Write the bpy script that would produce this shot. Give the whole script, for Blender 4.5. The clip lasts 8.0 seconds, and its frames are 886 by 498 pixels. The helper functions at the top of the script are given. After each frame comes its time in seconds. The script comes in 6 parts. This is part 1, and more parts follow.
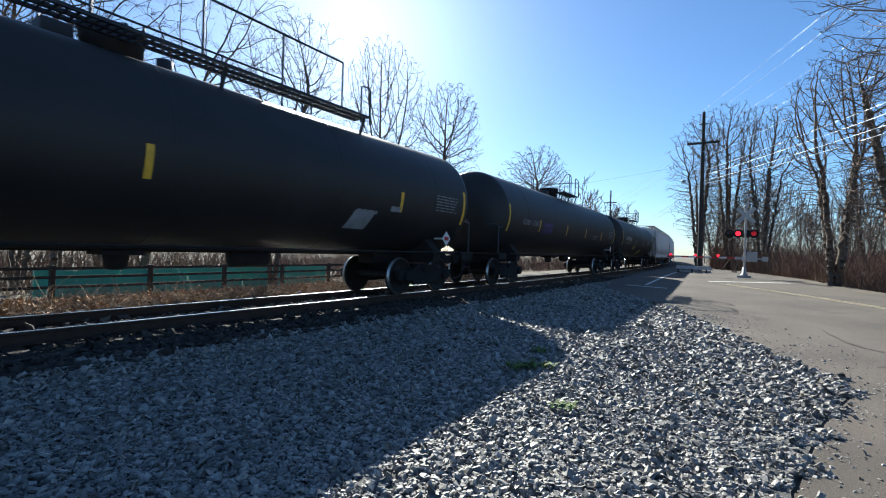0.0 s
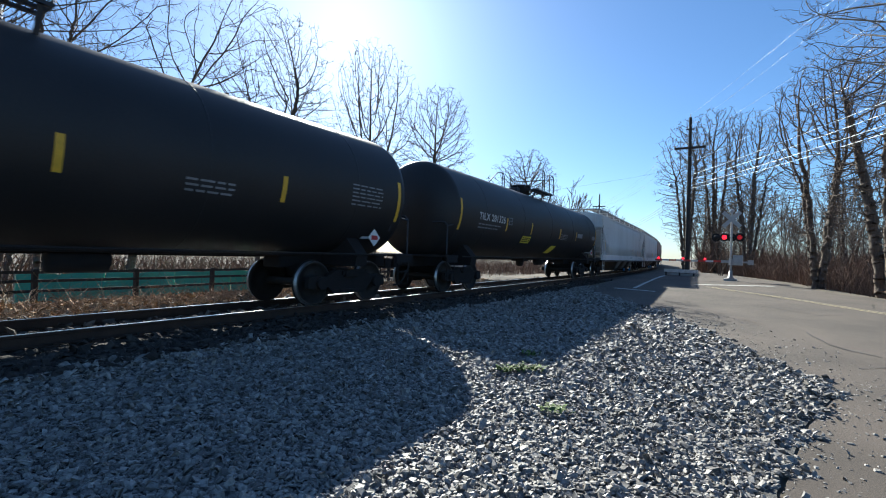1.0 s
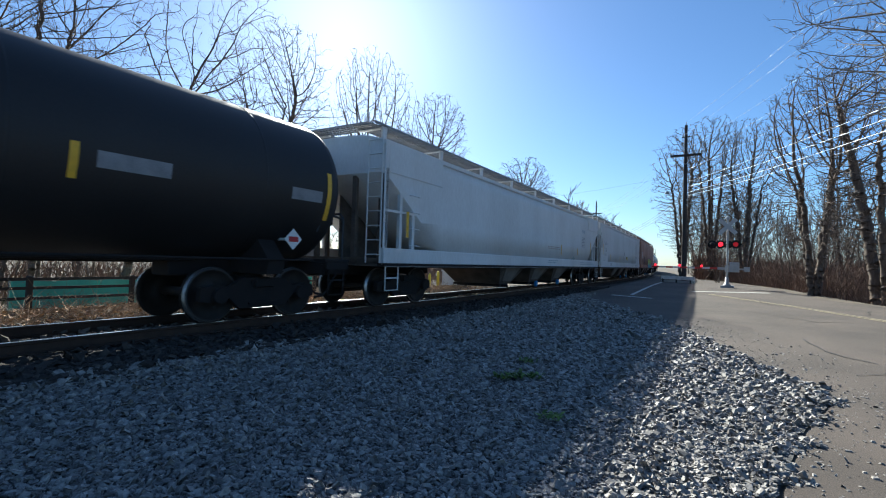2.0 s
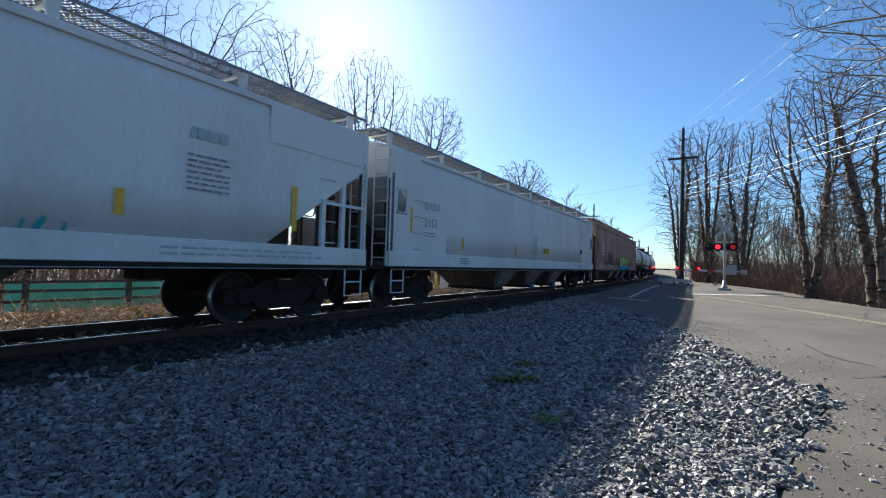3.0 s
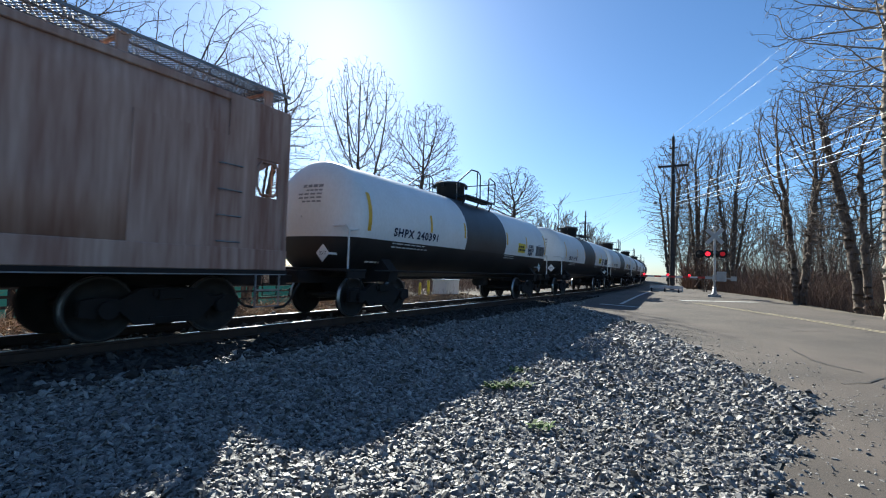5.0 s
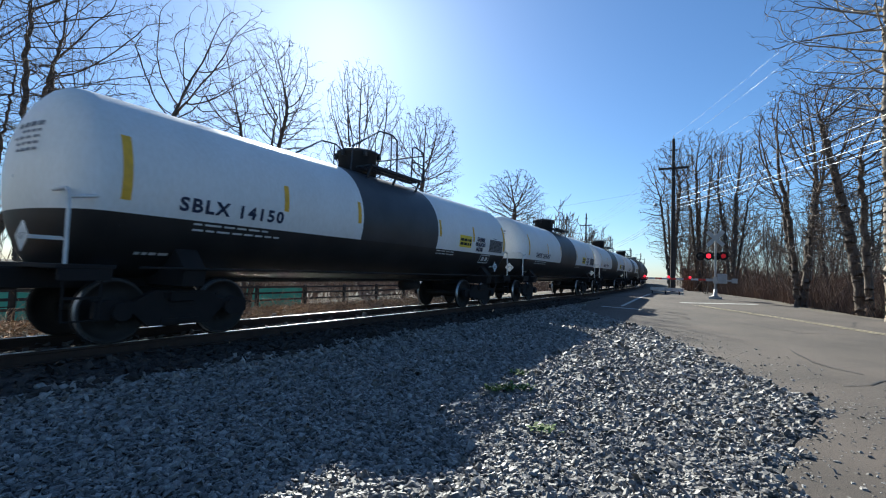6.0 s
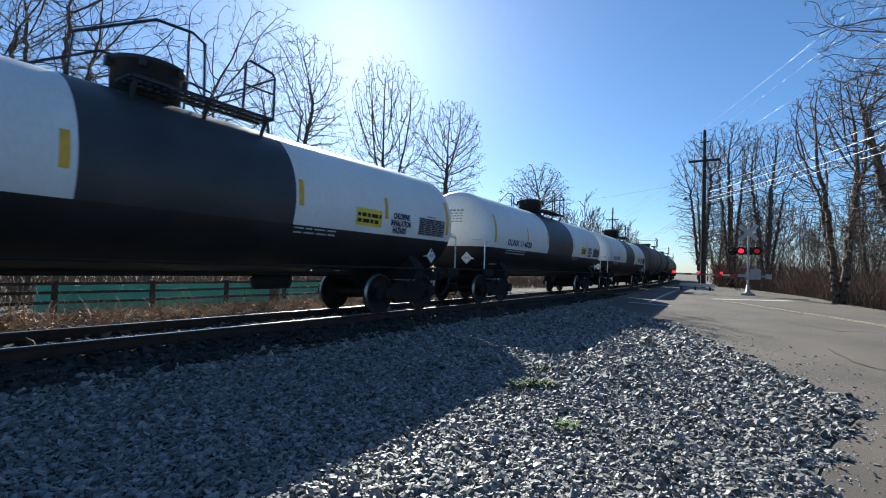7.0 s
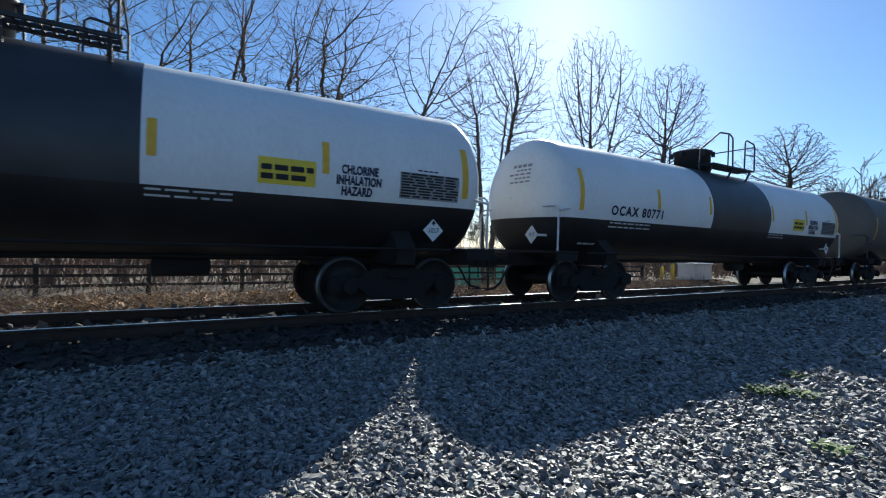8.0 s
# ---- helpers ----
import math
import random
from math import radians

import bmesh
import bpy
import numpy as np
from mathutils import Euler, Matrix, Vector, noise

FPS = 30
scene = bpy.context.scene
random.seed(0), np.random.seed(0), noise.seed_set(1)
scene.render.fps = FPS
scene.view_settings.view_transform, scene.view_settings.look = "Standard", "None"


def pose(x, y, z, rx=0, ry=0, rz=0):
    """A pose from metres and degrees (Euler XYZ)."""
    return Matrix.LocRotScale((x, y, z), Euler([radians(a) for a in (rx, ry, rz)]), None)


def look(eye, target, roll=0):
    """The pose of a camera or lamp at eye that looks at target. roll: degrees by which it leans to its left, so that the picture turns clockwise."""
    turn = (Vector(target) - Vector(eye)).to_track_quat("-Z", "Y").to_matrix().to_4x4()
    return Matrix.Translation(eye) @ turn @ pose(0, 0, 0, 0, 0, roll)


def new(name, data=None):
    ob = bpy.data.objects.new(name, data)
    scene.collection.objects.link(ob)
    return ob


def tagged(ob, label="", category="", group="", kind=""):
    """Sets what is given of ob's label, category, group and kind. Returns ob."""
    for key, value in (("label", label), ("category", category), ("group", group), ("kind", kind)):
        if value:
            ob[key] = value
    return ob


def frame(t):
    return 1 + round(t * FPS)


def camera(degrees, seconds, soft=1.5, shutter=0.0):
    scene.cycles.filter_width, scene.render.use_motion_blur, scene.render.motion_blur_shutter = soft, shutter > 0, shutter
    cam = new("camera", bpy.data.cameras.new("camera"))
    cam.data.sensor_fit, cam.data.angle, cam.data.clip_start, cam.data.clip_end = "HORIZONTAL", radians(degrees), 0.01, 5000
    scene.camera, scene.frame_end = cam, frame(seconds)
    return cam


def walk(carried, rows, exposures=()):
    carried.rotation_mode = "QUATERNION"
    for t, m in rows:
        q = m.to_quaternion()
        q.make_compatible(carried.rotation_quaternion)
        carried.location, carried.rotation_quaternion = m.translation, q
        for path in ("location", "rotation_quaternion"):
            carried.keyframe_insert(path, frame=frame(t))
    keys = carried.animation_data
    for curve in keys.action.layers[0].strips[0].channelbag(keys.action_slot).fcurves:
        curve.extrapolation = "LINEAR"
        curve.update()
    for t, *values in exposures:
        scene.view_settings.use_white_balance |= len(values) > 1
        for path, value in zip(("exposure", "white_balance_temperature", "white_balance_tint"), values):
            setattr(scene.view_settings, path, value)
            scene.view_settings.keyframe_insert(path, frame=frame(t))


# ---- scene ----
cam = camera(87.0, 8.0, soft=1.1, shutter=0.05)
EYE = (0.0, 0.0, 1.2)
# seconds, yaw, pitch, roll
VIEW = [(0.0, -56.39, 0.13, -1.70), (0.5, -57.05, 0.19, -1.69), (1.0, -57.61, 0.58, -1.73), (1.5, -57.80, 1.08, -1.79),
        (3.0, -58.19, 1.78, -1.71), (3.5, -58.37, 1.75, -1.78), (4.0, -58.51, 1.80, -1.88), (4.5, -58.98, 2.25, -1.89),
        (6.0, -59.05, 2.86, -1.78), (6.5, -58.14, 2.55, -1.89), (7.0, -56.13, 2.14, -1.89), (7.5, -49.04, 1.16, -1.66),
        (7.7, -43.26, 0.34, -1.70), (8.0, -31.15, -0.37, -1.55)]
walk(cam, [(t, pose(*EYE, 90 + p, r, y)) for t, y, p, r in VIEW], [(0.0, 1.38, 5600, 3), (3.5, 1.3, 5600, 3), (4.5, 1.3, 5600, 3), (6.0, 1.18, 5550, 3), (8.0, 1.14, 5500, 3)])

# ---- light ----
SUN_EL, SUN_AZ = 27.4, 45.0          # degrees; azimuth counter-clockwise from +X
world = bpy.data.worlds.new("sky")
scene.world = world
world.use_nodes = True
wn = world.node_tree
sky = wn.nodes.new("ShaderNodeTexSky")
sky.sky_type = "NISHITA"
sky.sun_disc = False
sky.sun_elevation = radians(SUN_EL)
sky.sun_rotation = radians(90 - SUN_AZ)
sky.altitude, sky.air_density, sky.dust_density, sky.ozone_density = 100, 1.0, 0.5, 5.5
wn.nodes["Background"].inputs["Strength"].default_value = 0.054
wn.links.new(sky.outputs[0], wn.nodes["Background"].inputs["Color"])
sun_data = bpy.data.lights.new("sun", "SUN")
sun_data.energy, sun_data.angle, sun_data.color = 5.0, radians(0.53), (1.0, 0.88, 0.71)
sun = new("sun", sun_data)
_s = Vector((math.cos(radians(SUN_EL)) * math.cos(radians(SUN_AZ)), math.cos(radians(SUN_EL)) * math.sin(radians(SUN_AZ)), math.sin(radians(SUN_EL))))
sun.matrix_world = look(_s * 200, (0, 0, 0))


# ---- materials ----
def mat(name, c1, c2=None, rough=0.6, metal=0.0, scale=4.0, fine=60.0, bump=0.15, bdist=0.01, spec=0.5, rand=0.0, island=0.0,
        stretch=(1, 1, 1), emit=None, power=0.0, detail=6.0, rough2=None, weigh=0.35):
    m = bpy.data.materials.new(name)
    m.use_nodes = True
    n, l = m.node_tree.nodes, m.node_tree.links
    b = n["Principled BSDF"]
    co = n.new("ShaderNodeTexCoord")
    mp = n.new("ShaderNodeMapping")
    mp.inputs["Scale"].default_value = stretch
    l.new(co.outputs["Object"], mp.inputs["Vector"])
    big, small = n.new("ShaderNodeTexNoise"), n.new("ShaderNodeTexNoise")
    for q, s in ((big, scale), (small, fine)):
        q.inputs["Scale"].default_value, q.inputs["Detail"].default_value = s, detail
        l.new(mp.outputs[0], q.inputs["Vector"])
    mixf = n.new("ShaderNodeMath")
    mixf.operation = "MULTIPLY_ADD"
    mixf.inputs[1].default_value = weigh
    l.new(small.outputs["Fac"], mixf.inputs[0])
    half = n.new("ShaderNodeMath")
    half.operation, half.inputs[1].default_value = "MULTIPLY", 1 - weigh
    l.new(big.outputs["Fac"], half.inputs[0])
    l.new(half.outputs[0], mixf.inputs[2])
    ramp = n.new("ShaderNodeValToRGB")
    ramp.color_ramp.elements[0].position, ramp.color_ramp.elements[1].position = 0.36, 0.64
    c2 = c2 or tuple(x * 0.7 for x in c1)
    ramp.color_ramp.elements[0].color, ramp.color_ramp.elements[1].color = (*c2, 1), (*c1, 1)
    l.new(mixf.outputs[0], ramp.inputs[0])
    colour = ramp.outputs[0]
    if rand or island:
        if island:
            src = n.new("ShaderNodeNewGeometry").outputs["Random Per Island"]
        else:
            src = n.new("ShaderNodeObjectInfo").outputs["Random"]
        a = rand or island
        mr = n.new("ShaderNodeMapRange")
        mr.inputs["To Min"].default_value, mr.inputs["To Max"].default_value = 1 - a, 1 + a
        l.new(src, mr.inputs["Value"])
        hs = n.new("ShaderNodeHueSaturation")
        l.new(mr.outputs[0], hs.inputs["Value"])
        l.new(colour, hs.inputs["Color"])
        colour = hs.outputs[0]
    l.new(colour, b.inputs["Base Color"])
    b.inputs["Metallic"].default_value = metal
    rr = n.new("ShaderNodeMapRange")
    rr.inputs["To Min"].default_value = rough
    rr.inputs["To Max"].default_value = rough2 if rough2 is not None else min(1.0, rough + 0.18)
    l.new(mixf.outputs[0], rr.inputs["Value"])
    l.new(rr.outputs[0], b.inputs["Roughness"])
    b.inputs["Specular IOR Level"].default_value = spec
    if bump:
        bp = n.new("ShaderNodeBump")
        bp.inputs["Strength"].default_value, bp.inputs["Distance"].default_value = bump, bdist
        l.new(mixf.outputs[0], bp.inputs["Height"])
        l.new(bp.outputs[0], b.inputs["Normal"])
    if emit:
        b.inputs["Emission Color"].default_value, b.inputs["Emission Strength"].default_value = (*emit, 1), power
    return m


M_GROUND = mat("soil and dead grass", (0.14, 0.11, 0.075), (0.06, 0.048, 0.033), 0.95, scale=0.6, fine=14, bump=0.6, bdist=0.05)
def two_tone(name):
    """White enamel above, black below, and a dark band round the middle; bounds in the car's own metres."""
    m = mat(name, (0.80, 0.80, 0.79), (0.68, 0.67, 0.64), 0.38, scale=0.6, fine=18, bump=0.05, bdist=0.006, stretch=(1, 1, 0.5))
    n, l = m.node_tree.nodes, m.node_tree.links
    b = n["Principled BSDF"]
    white = b.inputs["Base Color"].links[0].from_socket
    co, sp = n.new("ShaderNodeTexCoord"), n.new("ShaderNodeSeparateXYZ")
    l.new(co.outputs["Object"], sp.inputs[0])
    nz = n.new("ShaderNodeTexNoise")
    nz.inputs["Scale"].default_value, nz.inputs["Detail"].default_value = 1.2, 8
    l.new(co.outputs["Object"], nz.inputs["Vector"])
    ramps = []
    for c1, c2 in (((0.046, 0.047, 0.051), (0.028, 0.029, 0.032)), ((0.026, 0.023, 0.022), (0.014, 0.0125, 0.012))):
        r = n.new("ShaderNodeValToRGB")
        r.color_ramp.elements[0].position, r.color_ramp.elements[1].position = 0.35, 0.65
        r.color_ramp.elements[0].color, r.color_ramp.elements[1].color = (*c2, 1), (*c1, 1)
        l.new(nz.outputs["Fac"], r.inputs[0])
        ramps.append(r.outputs[0])
    def step(op, src, v):
        q = n.new("ShaderNodeMath")
        q.operation, q.inputs[1].default_value = op, v
        l.new(src, q.inputs[0])
        return q.outputs[0]
    both = n.new("ShaderNodeMath")
    both.operation = "MULTIPLY"
    l.new(step("GREATER_THAN", sp.outputs["X"], -1.60), both.inputs[0])
    l.new(step("LESS_THAN", sp.outputs["X"], 1.78), both.inputs[1])
    colour = white
    for fac, dark in ((both.outputs[0], ramps[0]), (step("LESS_THAN", sp.outputs["Z"], 1.895), ramps[1])):
        mx = n.new("ShaderNodeMix")
        mx.data_type = "RGBA"
        l.new(fac, mx.inputs[0])
        l.new(colour, mx.inputs[6])
        l.new(dark, mx.inputs[7])
        colour = mx.outputs[2]
    l.new(colour, b.inputs["Base Color"])
    return m


M_CHLOR = two_tone("white over black tank enamel")
# far darker than the stones: paints the shade in the gaps between them
M_GRAVELBED = mat("gravel bed with painted gap shade", (0.10, 0.097, 0.093), (0.035, 0.034, 0.033), 0.95, scale=9, fine=38, bump=1.0, bdist=0.04)
M_STONE = mat("crushed limestone", (0.31, 0.285, 0.256), (0.125, 0.115, 0.104), 0.52, scale=12, fine=90, bump=0.5, bdist=0.006, island=0.45)
M_BALLASTBED = mat("dirty ballast", (0.075, 0.062, 0.052), (0.03, 0.025, 0.022), 0.95, scale=7, fine=40, bump=1.0, bdist=0.04)
M_BALLAST = mat("old ballast stone", (0.20, 0.175, 0.15), (0.10, 0.085, 0.075), 0.9, scale=10, fine=80, bump=0.4, bdist=0.006, island=0.45)
M_DIRTY = mat("oily ballast stone", (0.06, 0.05, 0.043), (0.03, 0.025, 0.022), 0.9, scale=10, fine=80, bump=0.4, bdist=0.006, island=0.45)
M_ASPHALT = mat("worn asphalt", (0.128, 0.101, 0.081), (0.044, 0.036, 0.029), 0.88, scale=0.5, fine=95, bump=0.8, bdist=0.008, weigh=0.6, detail=4.0)
M_ROADPAINT = mat("worn road paint", (0.62, 0.61, 0.56), (0.36, 0.35, 0.32), 0.8, scale=6, fine=80, bump=0.2, bdist=0.003)
M_YELLOWLINE = mat("worn yellow road paint", (0.50, 0.42, 0.24), (0.27, 0.24, 0.18), 0.8, scale=5, fine=80, bump=0.2, bdist=0.003)
M_TAR = mat("tar crack filler", (0.03, 0.03, 0.03), None, 0.7, bump=0.1)
M_RAIL = mat("rusty rail steel", (0.075, 0.045, 0.03), (0.04, 0.025, 0.018), 0.75, 0.3, scale=5, fine=70, bump=0.3, bdist=0.004)
M_RAILTOP = mat("polished rail head", (0.55, 0.54, 0.53), (0.40, 0.39, 0.38), 0.22, 1.0, scale=3, fine=60, bump=0.02)
M_TIE = mat("creosoted tie", (0.07, 0.055, 0.045), (0.035, 0.028, 0.022), 0.9, scale=4, fine=30, bump=0.6, bdist=0.01, rand=0.3, stretch=(6, 1, 6))
M_BLACK = mat("black tank enamel", (0.026, 0.023, 0.022), (0.016, 0.0145, 0.014), 0.45, scale=0.7, fine=25, bump=0.06, bdist=0.006, spec=0.4)
M_BAND = mat("dark grey band enamel", (0.042, 0.043, 0.047), (0.028, 0.029, 0.032), 0.5, scale=0.9, fine=25, bump=0.05, bdist=0.006, spec=0.35)
M_WHITE = mat("white tank enamel", (0.80, 0.80, 0.79), (0.70, 0.69, 0.66), 0.38, scale=0.6, fine=18, bump=0.05, bdist=0.006)
M_GREYTANK = mat("grey-brown tank enamel", (0.13, 0.12, 0.105), (0.085, 0.078, 0.07), 0.55, scale=0.8, fine=22, bump=0.06, bdist=0.006)
M_HOPWHITE = mat("white hopper paint", (0.74, 0.74, 0.73), (0.60, 0.59, 0.57), 0.5, scale=0.7, fine=20, bump=0.06, bdist=0.008, stretch=(1, 1, 0.35))
M_HOPBROWN = mat("dark brown hopper underside", (0.13, 0.105, 0.085), (0.06, 0.048, 0.04), 0.85, scale=2.5, fine=30, bump=0.2, bdist=0.01)
M_HOPGREY = mat("pale grey hopper bay", (0.36, 0.35, 0.34), (0.22, 0.2, 0.19), 0.7, scale=2, fine=30, bump=0.15, bdist=0.01)
M_BAYLIT = mat("lit grey bay face", (0.24, 0.215, 0.19), (0.14, 0.12, 0.105), 0.8, scale=2, fine=30, bump=0.15, bdist=0.01)
M_RUSTHOP = mat("rust-brown hopper paint", (0.50, 0.35, 0.28), (0.25, 0.125, 0.088), 0.7, scale=1.1, fine=9, bump=0.15, bdist=0.01, stretch=(1.5, 1, 0.13), detail=9, weigh=0.42)
M_RUSTEND = mat("weathered tan hopper end", (0.42, 0.30, 0.18), (0.24, 0.12, 0.07), 0.75, scale=1.4, fine=16, bump=0.15, bdist=0.01, stretch=(1, 1, 0.4))
M_TRUCK = mat("truck cast steel", (0.018, 0.0135, 0.012), (0.010, 0.008, 0.0075), 0.85, 0.0, scale=4, fine=50, bump=0.3, bdist=0.006)
M_WHEEL = mat("wheel steel", (0.04, 0.033, 0.028), (0.022, 0.019, 0.017), 0.6, 0.5, scale=6, fine=50, bump=0.2, bdist=0.004)
M_TREAD = mat("bright wheel tread", (0.5, 0.49, 0.48), (0.36, 0.35, 0.34), 0.3, 1.0, bump=0.02)
M_RIM = mat("worn wheel rim", (0.10, 0.092, 0.085), (0.06, 0.055, 0.05), 0.55, 0.5, bump=0.05)
M_GALV = mat("galvanised steel", (0.30, 0.305, 0.31), (0.2, 0.205, 0.21), 0.5, 0.7, scale=5, fine=40, bump=0.06)
M_RAILING = mat("dark painted railing", (0.04, 0.045, 0.055), (0.025, 0.027, 0.03), 0.5, 0.2, bump=0.05)
M_WHITEPIPE = mat("white painted grab iron", (0.72, 0.72, 0.70), (0.5, 0.49, 0.47), 0.5, bump=0.05)
M_YELLOW = mat("yellow reflective strip", (0.80, 0.47, 0.03), (0.62, 0.36, 0.03), 0.4, scale=8, fine=60, bump=0.05)
M_YELLOWSIGN = mat("yellow notice panel", (0.78, 0.62, 0.05), (0.66, 0.50, 0.04), 0.5, scale=6, fine=60, bump=0.03)
M_INKBLACK = mat("black stencil paint", (0.015, 0.015, 0.017), None, 0.6, bump=0.03)
M_INKBLUE = mat("navy stencil paint", (0.02, 0.03, 0.07), None, 0.6, bump=0.03)
M_INKWHITE = mat("white stencil paint", (0.66, 0.66, 0.64), (0.5, 0.5, 0.48), 0.6, bump=0.03)
M_INKGREY = mat("faded stencil paint", (0.30, 0.30, 0.31), (0.2, 0.2, 0.21), 0.7, bump=0.03)
M_PURPLE = mat("purple spray", (0.12, 0.08, 0.22), (0.07, 0.05, 0.14), 0.7, bump=0.03)
M_PLACARD = mat("white placard", (0.78, 0.78, 0.76), (0.66, 0.66, 0.64), 0.5, bump=0.03)
M_REDINK = mat("red placard ink", (0.5, 0.03, 0.03), None, 0.5, bump=0.03)
M_POLE = mat("creosoted pole wood", (0.06, 0.05, 0.045), (0.03, 0.026, 0.023), 0.85, scale=3, fine=40, bump=0.4, bdist=0.01, stretch=(4, 4, 0.3))
M_WIRE = mat("weathered aluminium cable", (0.62, 0.62, 0.62), (0.5, 0.5, 0.5), 0.35, 0.9, bump=0.02)
M_WIREDARK = mat("black sheathed cable", (0.03, 0.03, 0.03), None, 0.5, bump=0.02)
M_BARK = mat("grey-brown bark", (0.155, 0.118, 0.09), (0.065, 0.05, 0.039), 0.9, scale=3, fine=30, bump=0.6, bdist=0.02, stretch=(4, 4, 0.7))
M_TWIG = mat("bare twig bark", (0.19, 0.142, 0.107), (0.11, 0.082, 0.06), 0.85, scale=2, fine=20, bump=0.1)
M_PALEBARK = mat("pale blotched bark", (0.36, 0.31, 0.25), (0.17, 0.135, 0.10), 0.85, scale=3, fine=26, bump=0.4, bdist=0.015, stretch=(2, 2, 0.8))
M_BRUSH = mat("dead brush stems", (0.22, 0.14, 0.095), (0.105, 0.066, 0.044), 0.9, scale=1.2, fine=12, bump=0.1, island=0.4)
M_STRAW = mat("pale straw and sticks", (0.50, 0.38, 0.25), (0.24, 0.17, 0.105), 0.85, scale=1.5, fine=15, bump=0.1, island=0.5)
M_TEAL = mat("teal spray paint", (0.04, 0.30, 0.31), (0.03, 0.22, 0.24), 0.6, bump=0.03)
M_REED = mat("dry reed blades", (0.27, 0.26, 0.15), (0.15, 0.16, 0.09), 0.85, scale=1.2, fine=12, bump=0.1, island=0.4)
M_LEAF = mat("dry fallen leaves", (0.42, 0.28, 0.16), (0.24, 0.15, 0.08), 0.85, scale=2, fine=20, bump=0.1, island=0.5)
M_WEED = mat("green weed leaves", (0.13, 0.19, 0.04), (0.07, 0.11, 0.02), 0.7, scale=8, fine=50, bump=0.1, island=0.3)
M_GREEN = mat("green fence screen fabric", (0.10, 0.42, 0.32), (0.06, 0.31, 0.235), 0.8, scale=0.7, fine=40, bump=0.15, bdist=0.01, stretch=(1, 1, 0.4))
M_FENCE = mat("dark fence timber", (0.035, 0.032, 0.03), (0.02, 0.018, 0.017), 0.8, scale=3, fine=30, bump=0.3, bdist=0.01)
M_ALU = mat("aluminium signal paint", (0.42, 0.42, 0.42), (0.32, 0.32, 0.32), 0.45, 0.5, bump=0.05)
M_SIGNBACK = mat("bare aluminium sign back", (0.50, 0.50, 0.49), (0.38, 0.38, 0.37), 0.5, 0.4, bump=0.05)
M_LAMPBLACK = mat("matt black signal housing", (0.02, 0.02, 0.02), None, 0.7, bump=0.05)
M_REDLENS = mat("lit red signal lens", (0.6, 0.01, 0.02), None, 0.3, bump=0.0, emit=(1.0, 0.015, 0.03), power=1.1)
M_REDDIM = mat("dim red signal lens", (0.25, 0.01, 0.015), None, 0.25, bump=0.0, emit=(1.0, 0.03, 0.05), power=0.1)
M_GATERED = mat("red gate stripe", (0.55, 0.05, 0.04), None, 0.5, bump=0.03)
M_GATEWHITE = mat("white gate stripe", (0.72, 0.70, 0.68), None, 0.5, bump=0.03)
M_CONC = mat("weathered concrete", (0.42, 0.41, 0.39), (0.29, 0.28, 0.265), 0.85, scale=2, fine=40, bump=0.3, bdist=0.01)
M_WATER = mat("creek water", (0.04, 0.055, 0.07), None, 0.08, bump=0.15, bdist=0.02, scale=2, fine=8)
M_BLUE = mat("blue outlet cap paint", (0.03, 0.22, 0.55), None, 0.5, bump=0.05)


